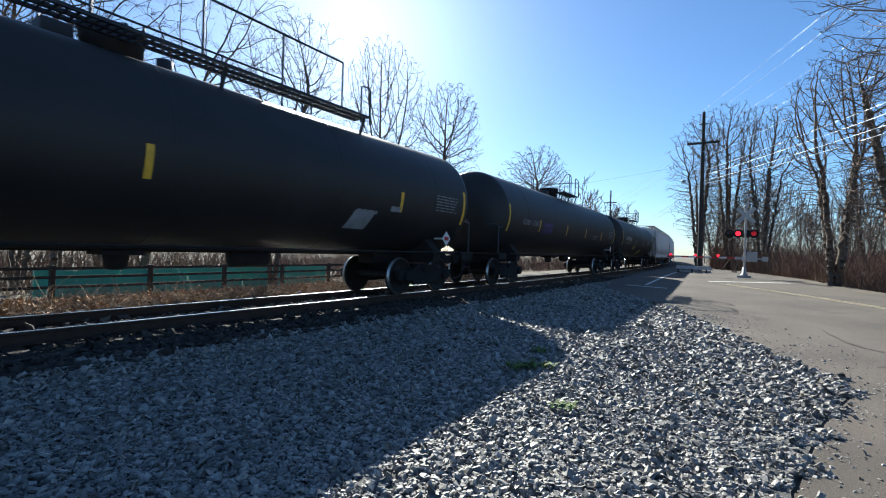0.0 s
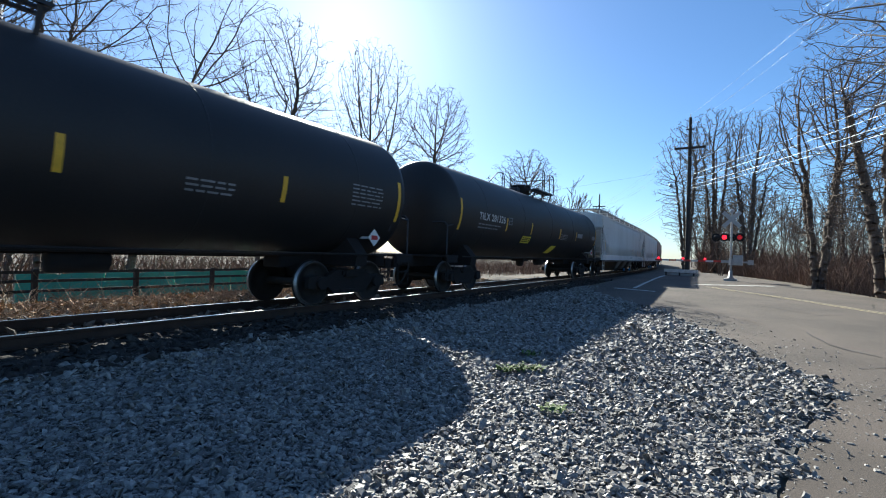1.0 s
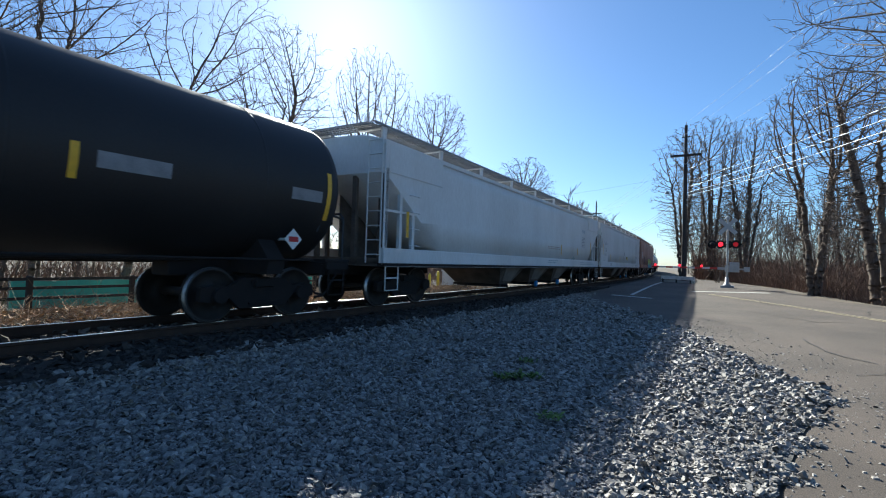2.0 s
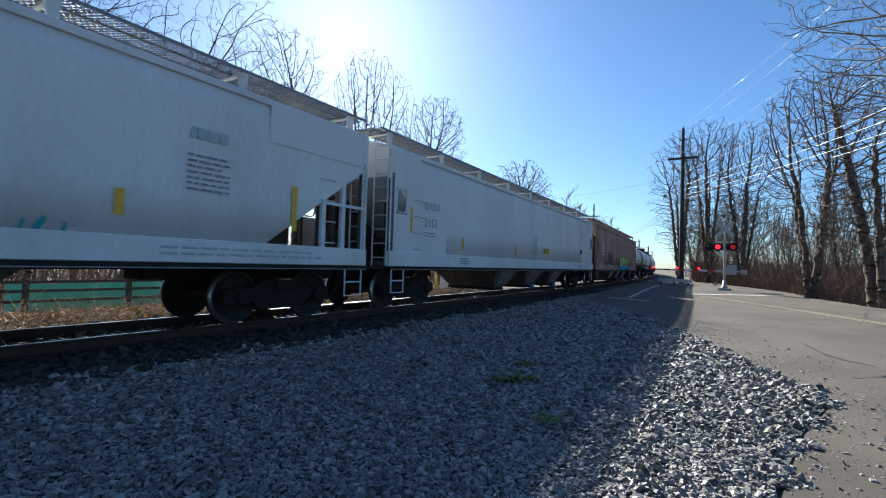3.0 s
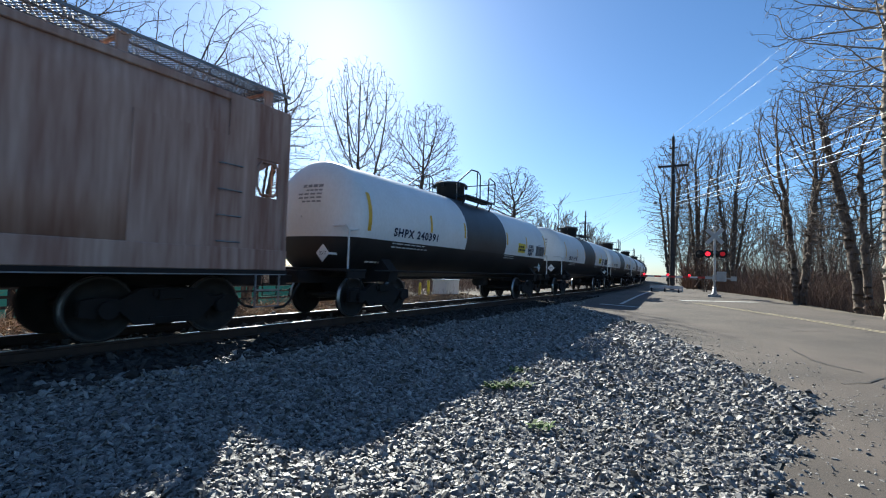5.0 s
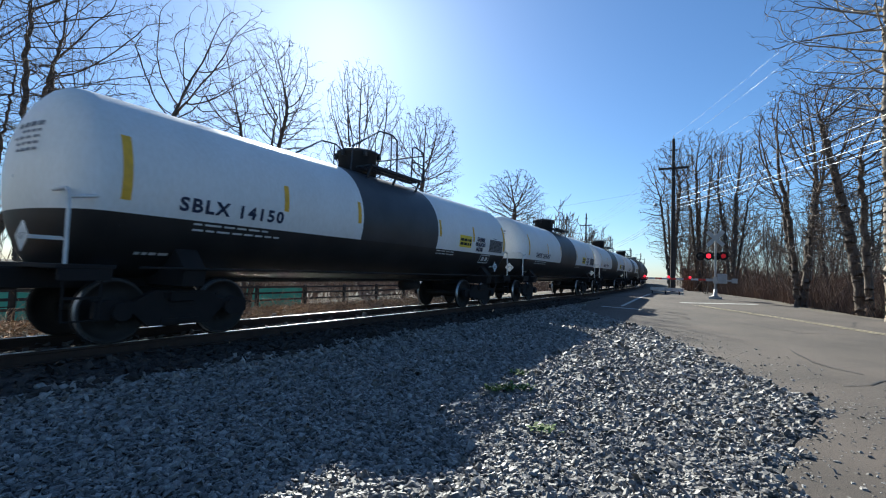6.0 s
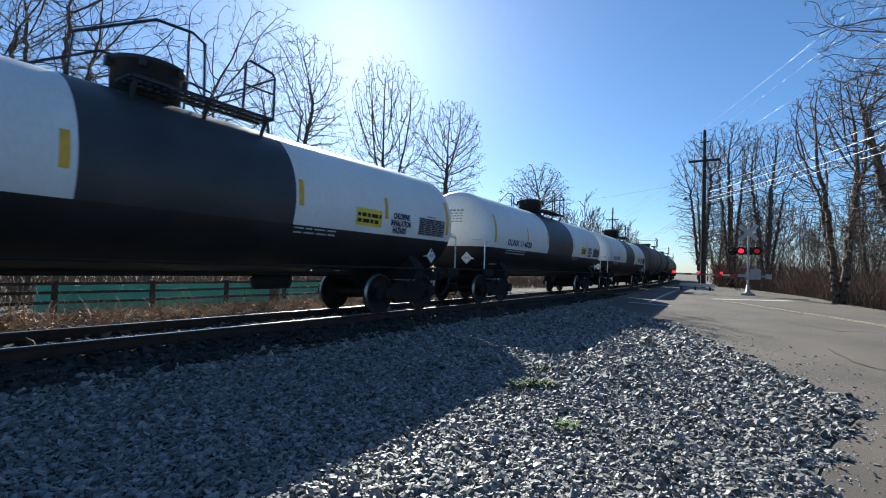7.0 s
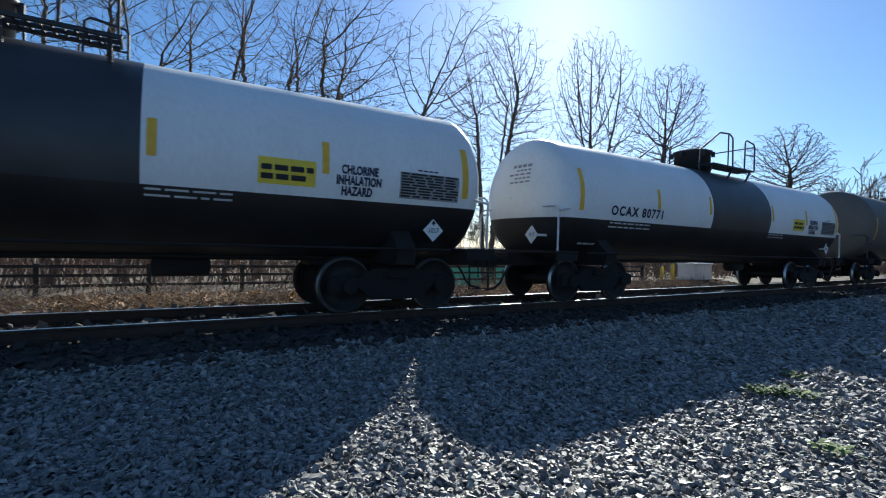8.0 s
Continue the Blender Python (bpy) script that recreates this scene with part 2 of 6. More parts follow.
# ---- mesh helpers ----
class Shape:
    """Collects faces with material slots."""
    def __init__(self):
        self.v, self.f, self.m, self.s = [], [], [], []

    def add(self, verts, faces, slot=0, smooth=False):
        k = len(self.v)
        self.v += [tuple(p) for p in verts]
        self.f += [tuple(i + k for i in f) for f in faces]
        self.m += [slot] * len(faces)
        self.s += [smooth] * len(faces)
        return self

    def box(self, x0, x1, y0, y1, z0, z1, slot=0, c=0.0):
        """A box with its upright and long edges chamfered by c."""
        if not c:
            p = [(x, y, z) for x in (x0, x1) for y in (y0, y1) for z in (z0, z1)]
            return self.add(p, [(0, 1, 3, 2), (4, 6, 7, 5), (0, 4, 5, 1), (2, 3, 7, 6), (0, 2, 6, 4), (1, 5, 7, 3)], slot)
        p = []
        for i, (x, q) in enumerate(((x0, c), (x0 + c, 0), (x1 - c, 0), (x1, c))):
            a0, a1, b0, b1 = y0 + q, y1 - q, z0 + q, z1 - q
            k = c if not q else c * 0.5
            p += [(x, a0 + k, b0), (x, a1 - k, b0), (x, a1, b0 + k), (x, a1, b1 - k), (x, a1 - k, b1), (x, a0 + k, b1), (x, a0, b1 - k), (x, a0, b0 + k)]
        f = [tuple(range(7, -1, -1)), tuple(range(24, 32))]
        for i in range(3):
            for j in range(8):
                a, b = i * 8 + j, i * 8 + (j + 1) % 8
                f.append((a, b, b + 8, a + 8))
        return self.add(p, f, slot)

    def obox(self, a, b, w, h, slot=0):
        """A bar of section w x h from a to b."""
        a, b = Vector(a), Vector(b)
        d = (b - a).normalized()
        s = d.cross(Vector((0, 0, 1)))
        s = s.normalized() if s.length > 1e-4 else Vector((1, 0, 0))
        u = s.cross(d).normalized()
        p = [q + s * i * w / 2 + u * j * h / 2 for q in (a, b) for i, j in ((-1, -1), (1, -1), (1, 1), (-1, 1))]
        return self.add(p, [(3, 2, 1, 0), (4, 5, 6, 7), (0, 1, 5, 4), (1, 2, 6, 5), (2, 3, 7, 6), (3, 0, 4, 7)], slot)

    def tube(self, pts, r, n=6, slot=0, smooth=True):
        pts = [Vector(p) for p in pts]
        rs = r if isinstance(r, (list, tuple)) else [r] * len(pts)
        p, f, prev = [], [], None
        for i, c in enumerate(pts):
            d = (pts[min(i + 1, len(pts) - 1)] - pts[max(i - 1, 0)]).normalized()
            if prev is None:
                s = d.orthogonal().normalized()
            else:
                s = (prev - d * prev.dot(d)).normalized()
            prev = s
            u = d.cross(s)
            p += [c + (s * math.cos(2 * math.pi * j / n) + u * math.sin(2 * math.pi * j / n)) * rs[i] for j in range(n)]
        for i in range(len(pts) - 1):
            f += [(i * n + j, i * n + (j + 1) % n, (i + 1) * n + (j + 1) % n, (i + 1) * n + j) for j in range(n)]
        self.add(p, f, slot, smooth)
        k = len(pts) - 1
        return self.add(p[:n], [tuple(range(n - 1, -1, -1))], slot).add(p[k * n:], [tuple(range(n))], slot)

    def lathe(self, prof, axis="y", n=32, at=(0, 0, 0), slots=None, smooth=True, caps=True):
        """prof: (along, radius) pairs round an axis."""
        p, f, ms = [], [], []
        def put(a, r, t):
            c, s = r * math.cos(t), r * math.sin(t)
            return {"y": (at[0] + c, at[1] + a, at[2] + s), "x": (at[0] + a, at[1] + c, at[2] + s), "z": (at[0] + c, at[1] + s, at[2] + a)}[axis]
        for a, r in prof:
            p += [put(a, r, 2 * math.pi * j / n) for j in range(n)]
        for i in range(len(prof) - 1):
            fs = [(i * n + j, (i + 1) * n + j, (i + 1) * n + (j + 1) % n, i * n + (j + 1) % n) for j in range(n)]
            if axis == "x" or axis == "z":
                fs = [q[::-1] for q in fs]
            f.append((fs, slots[i] if slots else 0))
        k = len(self.v)
        self.v += p
        for fs, sl in f:
            self.f += [tuple(i + k for i in q) for q in fs]
            self.m += [sl] * len(fs)
            self.s += [smooth] * len(fs)
        if caps:
            e = (len(prof) - 1) * n
            self.f += [tuple(k + j for j in range(n)), tuple(k + e + n - 1 - j for j in range(n))]
            self.m += [slots[0] if slots else 0, slots[-1] if slots else 0]
            self.s += [False, False]
        return self

    def prism(self, poly, y0, y1, slot=0, axis="y"):
        """An outline in the x-z plane drawn out along y (or in y-z along x)."""
        n = len(poly)
        if axis == "y":
            p = [(a, y0, b) for a, b in poly] + [(a, y1, b) for a, b in poly]
        elif axis == "x":
            p = [(y0, a, b) for a, b in poly] + [(y1, a, b) for a, b in poly]
        else:
            p = [(a, b, y0) for a, b in poly] + [(a, b, y1) for a, b in poly]
        f = [tuple(range(n)), tuple(range(2 * n - 1, n - 1, -1))] + [(i, i + n, (i + 1) % n + n, (i + 1) % n) for i in range(n)]
        return self.add(p, f, slot)

    def mesh(self, name, mats):
        me = bpy.data.meshes.new(name)
        me.from_pydata(self.v, [], self.f)
        for m in mats if isinstance(mats, (list, tuple)) else [mats]:
            me.materials.append(m)
        me.polygons.foreach_set("material_index", self.m)
        me.polygons.foreach_set("use_smooth", self.s)
        bm = bmesh.new()
        bm.from_mesh(me)
        bmesh.ops.recalc_face_normals(bm, faces=bm.faces)
        bm.to_mesh(me)
        bm.free()
        me.update()
        return me


def part(name, shape, mats, parent, label="", at=None):
    """One mesh object under a thing or a part; shape may be a mesh that is shared."""
    me = shape if isinstance(shape, bpy.types.Mesh) else shape.mesh(name, mats)
    ob = new(name, me)
    ob.parent = parent
    if at is not None:
        ob.matrix_basis = at
    if label:
        ob["label"] = label
    return ob


def thing(name, label, category, group="", kind="", at=None):
    ob = new(name)
    ob.empty_display_size = 0.2
    if at is not None:
        ob.matrix_basis = at
    return tagged(ob, label, category, group, kind)


def solid(name, shape, mats, label, category="", group="", kind="", at=None):
    ob = new(name, shape.mesh(name, mats))
    if at is not None:
        ob.matrix_basis = at
    return tagged(ob, label, category, group, kind)


def np_mesh(name, verts, faces, mats, smooth=False):
    """A mesh from arrays of vertices and of quads or triangles."""
    me = bpy.data.meshes.new(name)
    nv, nf, k = len(verts), len(faces), faces.shape[1]
    me.vertices.add(nv)
    me.vertices.foreach_set("co", np.ascontiguousarray(verts, dtype=np.float32).ravel())
    me.loops.add(nf * k)
    me.loops.foreach_set("vertex_index", np.ascontiguousarray(faces, dtype=np.int32).ravel())
    me.polygons.add(nf)
    me.polygons.foreach_set("loop_start", np.arange(0, nf * k, k, dtype=np.int32))
    me.polygons.foreach_set("use_smooth", np.full(nf, smooth))
    for m in mats if isinstance(mats, (list, tuple)) else [mats]:
        me.materials.append(m)
    me.update(calc_edges=True)
    return me


# ---- plan: the track, the ground ----
TRACK_Y, BEND_X, BEND_R = 8.52, 0.0, 850.0
SPEED = 22.5


def on_track(s):
    """Place and heading at s metres along the track."""
    if s <= BEND_X:
        return s, TRACK_Y, 0.0
    a = (s - BEND_X) / BEND_R
    return BEND_X + BEND_R * math.sin(a), TRACK_Y + BEND_R * (1 - math.cos(a)), a


def track_y(x):
    x = np.asarray(x, dtype=float)
    u = np.clip((x - BEND_X) / BEND_R, 0, 0.9)
    return TRACK_Y + BEND_R * (1 - np.sqrt(1 - u * u))


def smooth_step(a, b, x):
    u = np.clip((np.asarray(x, dtype=float) - a) / (b - a), 0, 1)
    return u * u * (3 - 2 * u)


def road_left(x):
    return np.interp(x, [-40, 0, 3.7, 5.6, 7.4, 8.7, 11, 15.1, 17.5, 20, 24, 62], [-6, -0.5, -0.25, -0.6, -1.1, -0.5, 0.4, 1.9, 3.6, 5.2, 5.9, 8.1])


def road_right(x):
    return np.interp(x, [-40, 10, 18.8, 23.8, 26.3, 30, 35.5, 48, 62], [-48, -15.5, -9.2, -5.3, -3.6, -2.6, -1.8, 1.2, 5.0])


def ground_z(x, y):
    x, y = np.asarray(x, dtype=float), np.asarray(y, dtype=float)
    d = y - track_y(x)
    base = -0.3 + 0.4 * smooth_step(12, 36, x) * (1 - smooth_step(60, 110, x))
    near = base + (-0.22 - base) * smooth_step(-3.2, -2.0, d)
    far = -0.22 + (-0.36) * smooth_step(1.9, 3.4, d) + 0.28 * np.exp(-((d - 5.0) / 1.3) ** 2) - 0.25 * smooth_step(7, 10, d)
    z = np.where(d < 0, near, far)
    drop = road_right(x) - y
    return z - 0.9 * smooth_step(0.6, 6.0, drop) * (1 - smooth_step(14, 40, drop))


# ---- the large structure ----
def grid_object(name, xs, ys, zf, m, lift=0.0):
    gx, gy = np.meshgrid(xs, ys, indexing="ij")
    z = zf(gx, gy) + lift
    v = np.stack([gx, gy, z], -1).reshape(-1, 3)
    a, b = len(xs), len(ys)
    i = (np.arange(a - 1)[:, None] * b + np.arange(b - 1)[None, :]).ravel()
    return new(name, np_mesh(name, v, np.stack([i, i + b, i + b + 1, i + 1], 1), m, True))


def strip_object(name, xs, lo, hi, n, m, lift):
    """A sheet draped on the ground between two edges given along x."""
    u = np.linspace(0, 1, n)
    gx = np.repeat(xs[:, None], n, 1)
    gy = lo[:, None] * (1 - u) + hi[:, None] * u
    v = np.stack([gx, gy, ground_z(gx, gy) + lift], -1).reshape(-1, 3)
    i = (np.arange(len(xs) - 1)[:, None] * n + np.arange(n - 1)[None, :]).ravel()
    return new(name, np_mesh(name, v, np.stack([i, i + n, i + n + 1, i + 1], 1), m, True))


far_steps = np.array([3, 8, 18, 40, 80, 160, 320, 640, 1300, 2400.0])
gx = np.concatenate([-22 - far_steps[::-1], np.arange(-22, 90.1, 0.7), 90 + far_steps])
gy = np.concatenate([-40 - far_steps[::-1], np.arange(-40, 60.1, 0.5), 60 + far_steps])
tagged(grid_object("ground", gx, gy, ground_z, M_GROUND, -0.012), "brown winter soil with dead grass and leaf litter", "ground", kind="structure")
rx = np.arange(-30, 62.01, 0.4)
tagged(strip_object("road", rx, road_right(rx), road_left(rx), 26, M_ASPHALT, 0.006), "worn grey asphalt road leading over the crossing", "road", kind="structure")
vx = np.arange(-16, 23.1, 0.3)
tagged(strip_object("gravel_bed", vx, np.minimum(road_left(vx) + 0.03, 6.2), np.full_like(vx, 6.45), 30, M_GRAVELBED, 0.0), "bed under the pale crushed gravel, darkened as gap shade", "ground", kind="structure")
bx = np.arange(-40, 150.1, 0.8)
tagged(strip_object("ballast_bed", bx, track_y(bx) - 2.25, track_y(bx) + 2.4, 14, M_BALLASTBED, 0.004), "dark dirty ballast under the track", "track bed", kind="structure")


def line_on_road(name, a, b, w, m, label):
    a, b = np.array(a, float), np.array(b, float)
    d = (b - a) / np.linalg.norm(b - a)
    s = np.array([-d[1], d[0]]) * w / 2
    k = max(3, int(np.linalg.norm(b - a) / 0.4))
    v = []
    for i in range(k + 1):
        c = a + (b - a) * i / k
        for q in (c - s, c + s):
            v.append((q[0], q[1], float(ground_z(q[0], q[1])) + 0.016))
    f = [(2 * i, 2 * i + 1, 2 * i + 3, 2 * i + 2) for i in range(k)]
    return tagged(new(name, np_mesh(name, np.array(v), np.array(f), m)), label, "road marking", kind="structure")


line_on_road("road_marking", (27.5, 1.9), (29.4, -1.5), 0.45, M_ROADPAINT, "worn white stop line painted on asphalt")
line_on_road("road_marking", (23.0, 4.05), (37.0, 4.5), 0.16, M_ROADPAINT, "white edge line painted on asphalt")
line_on_road("road_marking", (22.3, 4.8), (21.8, 3.0), 0.28, M_ROADPAINT, "short white bar painted on asphalt")
for off in (-0.14, 0.14):
    line_on_road("road_marking", (18.6 - 12, -4.0 - 8 + off), (18.6, -4.0 + off), 0.1, M_YELLOWLINE, "faded yellow centre line on asphalt")
    line_on_road("road_marking", (18.6, -4.0 + off), (22.0, -1.95 + off), 0.1, M_YELLOWLINE, "faded yellow centre line on asphalt")
    line_on_road("road_marking", (22.0, -1.95 + off), (26.3, 1.2 + off), 0.1, M_YELLOWLINE, "faded yellow centre line on asphalt")
rc = random.Random(5)
for k in range(9):
    x0, y0 = rc.uniform(9, 22), rc.uniform(-5, -1)
    ang = rc.uniform(-0.9, -0.3) if k % 3 else rc.uniform(0.3, 0.8)
    x, y = x0, y0
    for j in range(5):
        x2, y2 = x + 0.55 * math.cos(ang), y + 0.55 * math.sin(ang)
        if y2 < road_left(x2) - 0.3 and y2 > road_right(x2) + 0.3:
            line_on_road("road_crack", (x, y), (x2, y2), rc.uniform(0.015, 0.035), M_TAR, "dark sealed crack in the asphalt")
        x, y, ang = x2, y2, ang + rc.uniform(-0.35, 0.35)


# ---- stones ----
CUBE = np.array([(x, y, z) for x in (-1, 1) for y in (-1, 1) for z in (-1, 1)], float)
CUBE_F = np.array([(0, 1, 3, 2), (4, 6, 7, 5), (0, 4, 5, 1), (2, 3, 7, 6), (1, 5, 7, 3)])      # the buried underside stays open


def scatter_stones(name, pts, sizes, m, seed, sink=0.25):
    """Angular stones: rough six-sided blocks, each turned and skewed in its own way."""
    rg = np.random.default_rng(seed)
    n = len(pts)
    dims = sizes[:, None] * rg.uniform([0.55, 0.38, 0.11], [0.92, 0.68, 0.26], (n, 3))
    c = CUBE[None] * (1 + rg.uniform(-0.42, 0.12, (n, 8, 3)))
    top = rg.uniform(0.45, 0.95, (n, 1, 1))
    c[..., :2] = np.where(CUBE[None, :, 2:3] > 0, c[..., :2] * top, c[..., :2])
    c = c * dims[:, None, :]
    q = rg.normal(size=(n, 4)) * [1, 0.17, 0.17, 1]
    q /= np.linalg.norm(q, axis=1)[:, None]
    w, x, y, z = q.T
    R = np.stack([1 - 2 * (y * y + z * z), 2 * (x * y - z * w), 2 * (x * z + y * w), 2 * (x * y + z * w), 1 - 2 * (x * x + z * z), 2 * (y * z - x * w),
                  2 * (x * z - y * w), 2 * (y * z + x * w), 1 - 2 * (x * x + y * y)], -1).reshape(n, 3, 3)
    v = np.einsum("nij,nkj->nki", R, c)
    ext = -v[..., 2].min(1)
    v += pts[:, None, :]
    v[..., 2] += (ext * (1 - sink) + rg.uniform(-0.2, 0.5, n) * sizes * 0.3)[:, None]
    f = (np.arange(n)[:, None, None] * 8 + CUBE_F[None]).reshape(-1, 4)
    return new(name, np_mesh(name, v.reshape(-1, 3), f, m))


rg = np.random.default_rng(11)


def gravel_points(n, x0, x1, y0, y1, keep):
    x, y = rg.uniform(x0, x1, n), rg.uniform(y0, y1, n)
    k = keep(x, y)
    x, y = x[k], y[k]
    return np.stack([x, y, ground_z(x, y)], 1)


in_gravel = lambda x, y: (y > road_left(x) + 0.10 * np.sin(x * 7) + 0.06 * np.sin(x * 19)) & (y < 6.35 + 0.12 * np.sin(x * 3))
def thinned(x, y):
    d = np.hypot(x, y)
    return in_gravel(x, y) & (d > 1.7) & (rg.uniform(0, 1, len(x)) < np.minimum(1.0, (4.2 / d) ** 1.5)) & (np.arctan2(y, x) < 1.95)


near_p = gravel_points(230000, -1.8, 12, -1.2, 6.6, thinned)
mid_p = gravel_points(17000, 12, 23, -1.2, 6.6, in_gravel)
back_p = gravel_points(5000, -9, 1.5, -3, 6.5, lambda x, y: in_gravel(x, y) & ((np.hypot(x, y) < 1.9) | (x < -1.2)))
allp = np.concatenate([near_p, mid_p, back_p])
dn = np.hypot(near_p[:, 0], near_p[:, 1])
size = np.concatenate([rg.gamma(5.5, 0.0045, len(near_p)).clip(0.012, 0.052) * np.maximum(1.0, dn / 4.2) ** 0.62, rg.gamma(6.0, 0.0090, len(mid_p)).clip(0.03, 0.09), rg.gamma(6, 0.011, len(back_p)).clip(0.03, 0.12)])
tagged(scatter_stones("gravel", allp, size, M_STONE, 3), "pale grey angular crushed stone beside the track", "gravel", kind="stuff")
edge = lambda x, y: (rg.uniform(0, 1, len(x)) < np.exp(-(road_left(x) - y) / 0.62)) & (y < road_left(x)) & (y > road_left(x) - 1.8)
loose = gravel_points(52000, 2, 16, -3.2, 2.4, edge)
tagged(scatter_stones("loose_gravel", loose, rg.gamma(2.2, 0.0050, len(loose)).clip(0.006, 0.034), M_STONE, 4), "loose stones strewn over the asphalt edge", "gravel", kind="stuff")
bed = lambda x, y: (np.abs(y - track_y(x)) < 2.45)
bp_ = gravel_points(20000, -4, 30, 6.0, 11.4, bed)
inner = bp_[(bp_[:, 1] - track_y(bp_[:, 0]) > -0.62)]
outer = bp_[(bp_[:, 1] - track_y(bp_[:, 0]) <= -0.62)]
tagged(scatter_stones("ballast", inner, rg.gamma(7, 0.010, len(inner)).clip(0.03, 0.13), M_BALLAST, 5), "brownish old ballast stones between the rails", "ballast", kind="stuff")
tagged(scatter_stones("dirty_ballast", outer, rg.gamma(7, 0.009, len(outer)).clip(0.03, 0.12), M_DIRTY, 6), "dark oily ballast stones on the track shoulder", "ballast", kind="stuff")

# ---- the track ----
track = thing("railway_track", "straight then curving single track with rusty rails on timber ties", "railway track")
RAIL_PROF = [(-0.070, -0.175), (0.070, -0.175), (0.070, -0.165), (0.012, -0.145), (0.010, -0.050), (0.036, -0.038), (0.036, -0.006), (0.030, 0.0), (-0.030, 0.0), (-0.036, -0.006), (-0.036, -0.038), (-0.010, -0.050), (-0.012, -0.145), (-0.070, -0.165)]
stations = [-45 + 3.0 * i for i in range(20)] + [15 + 2.5 * i for i in range(80)]


def rail(off):
    sh, n = Shape(), len(RAIL_PROF)
    p = []
    for s in stations:
        x, y, a = on_track(s)
        for u, w in RAIL_PROF:
            p.append((x - (off + u) * math.sin(a), y + (off + u) * math.cos(a), w))
    k = 0
    for j in range(n):
        f = [(i * n + j, i * n + (j + 1) % n, (i + 1) * n + (j + 1) % n, (i + 1) * n + j) for i in range(len(stations) - 1)]
        if k == 0:
            sh.add(p, f, 1 if j in (6, 7, 8) else 0)
        else:
            sh.f += f
            sh.m += [1 if j in (6, 7, 8) else 0] * len(f)
            sh.s += [False] * len(f)
        k += 1
    part("rail", sh, [M_RAIL, M_RAILTOP], track, "rusty rail with a polished head")


rail(-0.755)
rail(0.755)
tie_mesh = Shape().box(-0.115, 0.115, -1.3, 1.3, -0.17, 0.0, 0, 0.012).mesh("tie", M_TIE)
plate_mesh = Shape().box(-0.10, 0.10, -0.17, 0.17, 0.0, 0.018).mesh("tie_plate", M_RAIL)
for i in range(190):
    x, y, a = on_track(-14 + 0.53 * i)
    tie = part("tie", tie_mesh, None, track, at=pose(x, y, -0.192, 0, 0, math.degrees(a) + 0.8 * math.sin(i * 2.3)))
    if i < 90:
        for o in (-0.755, 0.755):
            part("tie_plate", plate_mesh, None, tie, at=pose(0, o, 0))


# ---- lettering ----
def letters(body, size, spread=0.0, bold=0.0):
    """Flat mesh data of a line of words: vertices, faces, width."""
    cu = bpy.data.curves.new("words", "FONT")
    cu.body, cu.size, cu.space_character, cu.offset = body, size, 1.0 + spread, bold
    cu.resolution_u = 3
    ob = bpy.data.objects.new("words", cu)
    scene.collection.objects.link(ob)
    bpy.context.view_layer.update()
    me = bpy.data.meshes.new_from_object(ob.evaluated_get(bpy.context.evaluated_depsgraph_get()))
    v = [tuple(p.co) for p in me.vertices]
    f = [tuple(p.vertices) for p in me.polygons]
    bpy.data.objects.remove(ob)
    bpy.data.curves.remove(cu)
    bpy.data.meshes.remove(me)
    w = max(p[0] for p in v) if v else 0
    return v, f, w


class Skin:
    """Maps flat paint (along, up) to the near side of a tank or of a straight wall."""
    def __init__(self, r=None, zc=0.0, wall=None, profile=None):
        self.r, self.zc, self.wall, self.profile, self.dx = r, zc, wall, profile, 0.0

    def __call__(self, x, z, off=0.006):
        x = x + self.dx
        if self.r:
            t = math.asin(max(-0.999, min(0.999, (z - self.zc) / self.r)))
            return (x, -(self.r + off) * math.cos(t), self.zc + (self.r + off) * math.sin(t))
        if self.profile:
            return (x, -(self.profile(z) + off), z)
        return (x, -(self.wall + off), z)

    def words(self, body, x, z, size, spread=0.05, width=None, bold=0.0, off=0.012):
        v, f, w = letters(body, size, spread, bold)
        k = width / w if width and w else 1.0
        sh = Shape()
        sh.add([self(x + p[0] * k, z + p[1], off) for p in v], f)
        return sh

    def patch(self, x0, x1, z0, z1, shear=0.0, off=0.008, sh=None, nz=6):
        sh = sh or Shape()
        p, f = [], []
        for i in range(nz + 1):
            z = z0 + (z1 - z0) * i / nz
            s = shear * (z - z0)
            p += [self(x0 + s, z, off), self(x1 + s, z, off)]
        f = [(2 * i, 2 * i + 1, 2 * i + 3, 2 * i + 2) for i in range(nz)]
        return sh.add(p, f)

    def bars(self, x0, x1, z0, z1, rows, seed, h=0.5, off=0.010):
        """Lines of writing too small to read, as broken bars."""
        rr, sh = random.Random(seed), Shape()
        step = (z1 - z0) / rows
        for i in range(rows):
            x = x0
            end = x1 - rr.random() * 0.2 * (x1 - x0)
            while x < end:
                w = rr.uniform(0.10, 0.30) * min(1.0, (x1 - x0))
                self.patch(x, min(x + w, x1), z1 - step * (i + h), z1 - step * i, 0, off, sh, 2)
                x += w + 0.05 * min(1.0, x1 - x0)
        return sh

    def diamond(self, x, z, r, off=0.012, k=1.0):
        sh = Shape()
        c = [(x, z + r * k), (x + r * k, z), (x, z - r * k), (x - r * k, z)]
        return sh.add([self(a, b, off) for a, b in c], [(0, 3, 2, 1)])


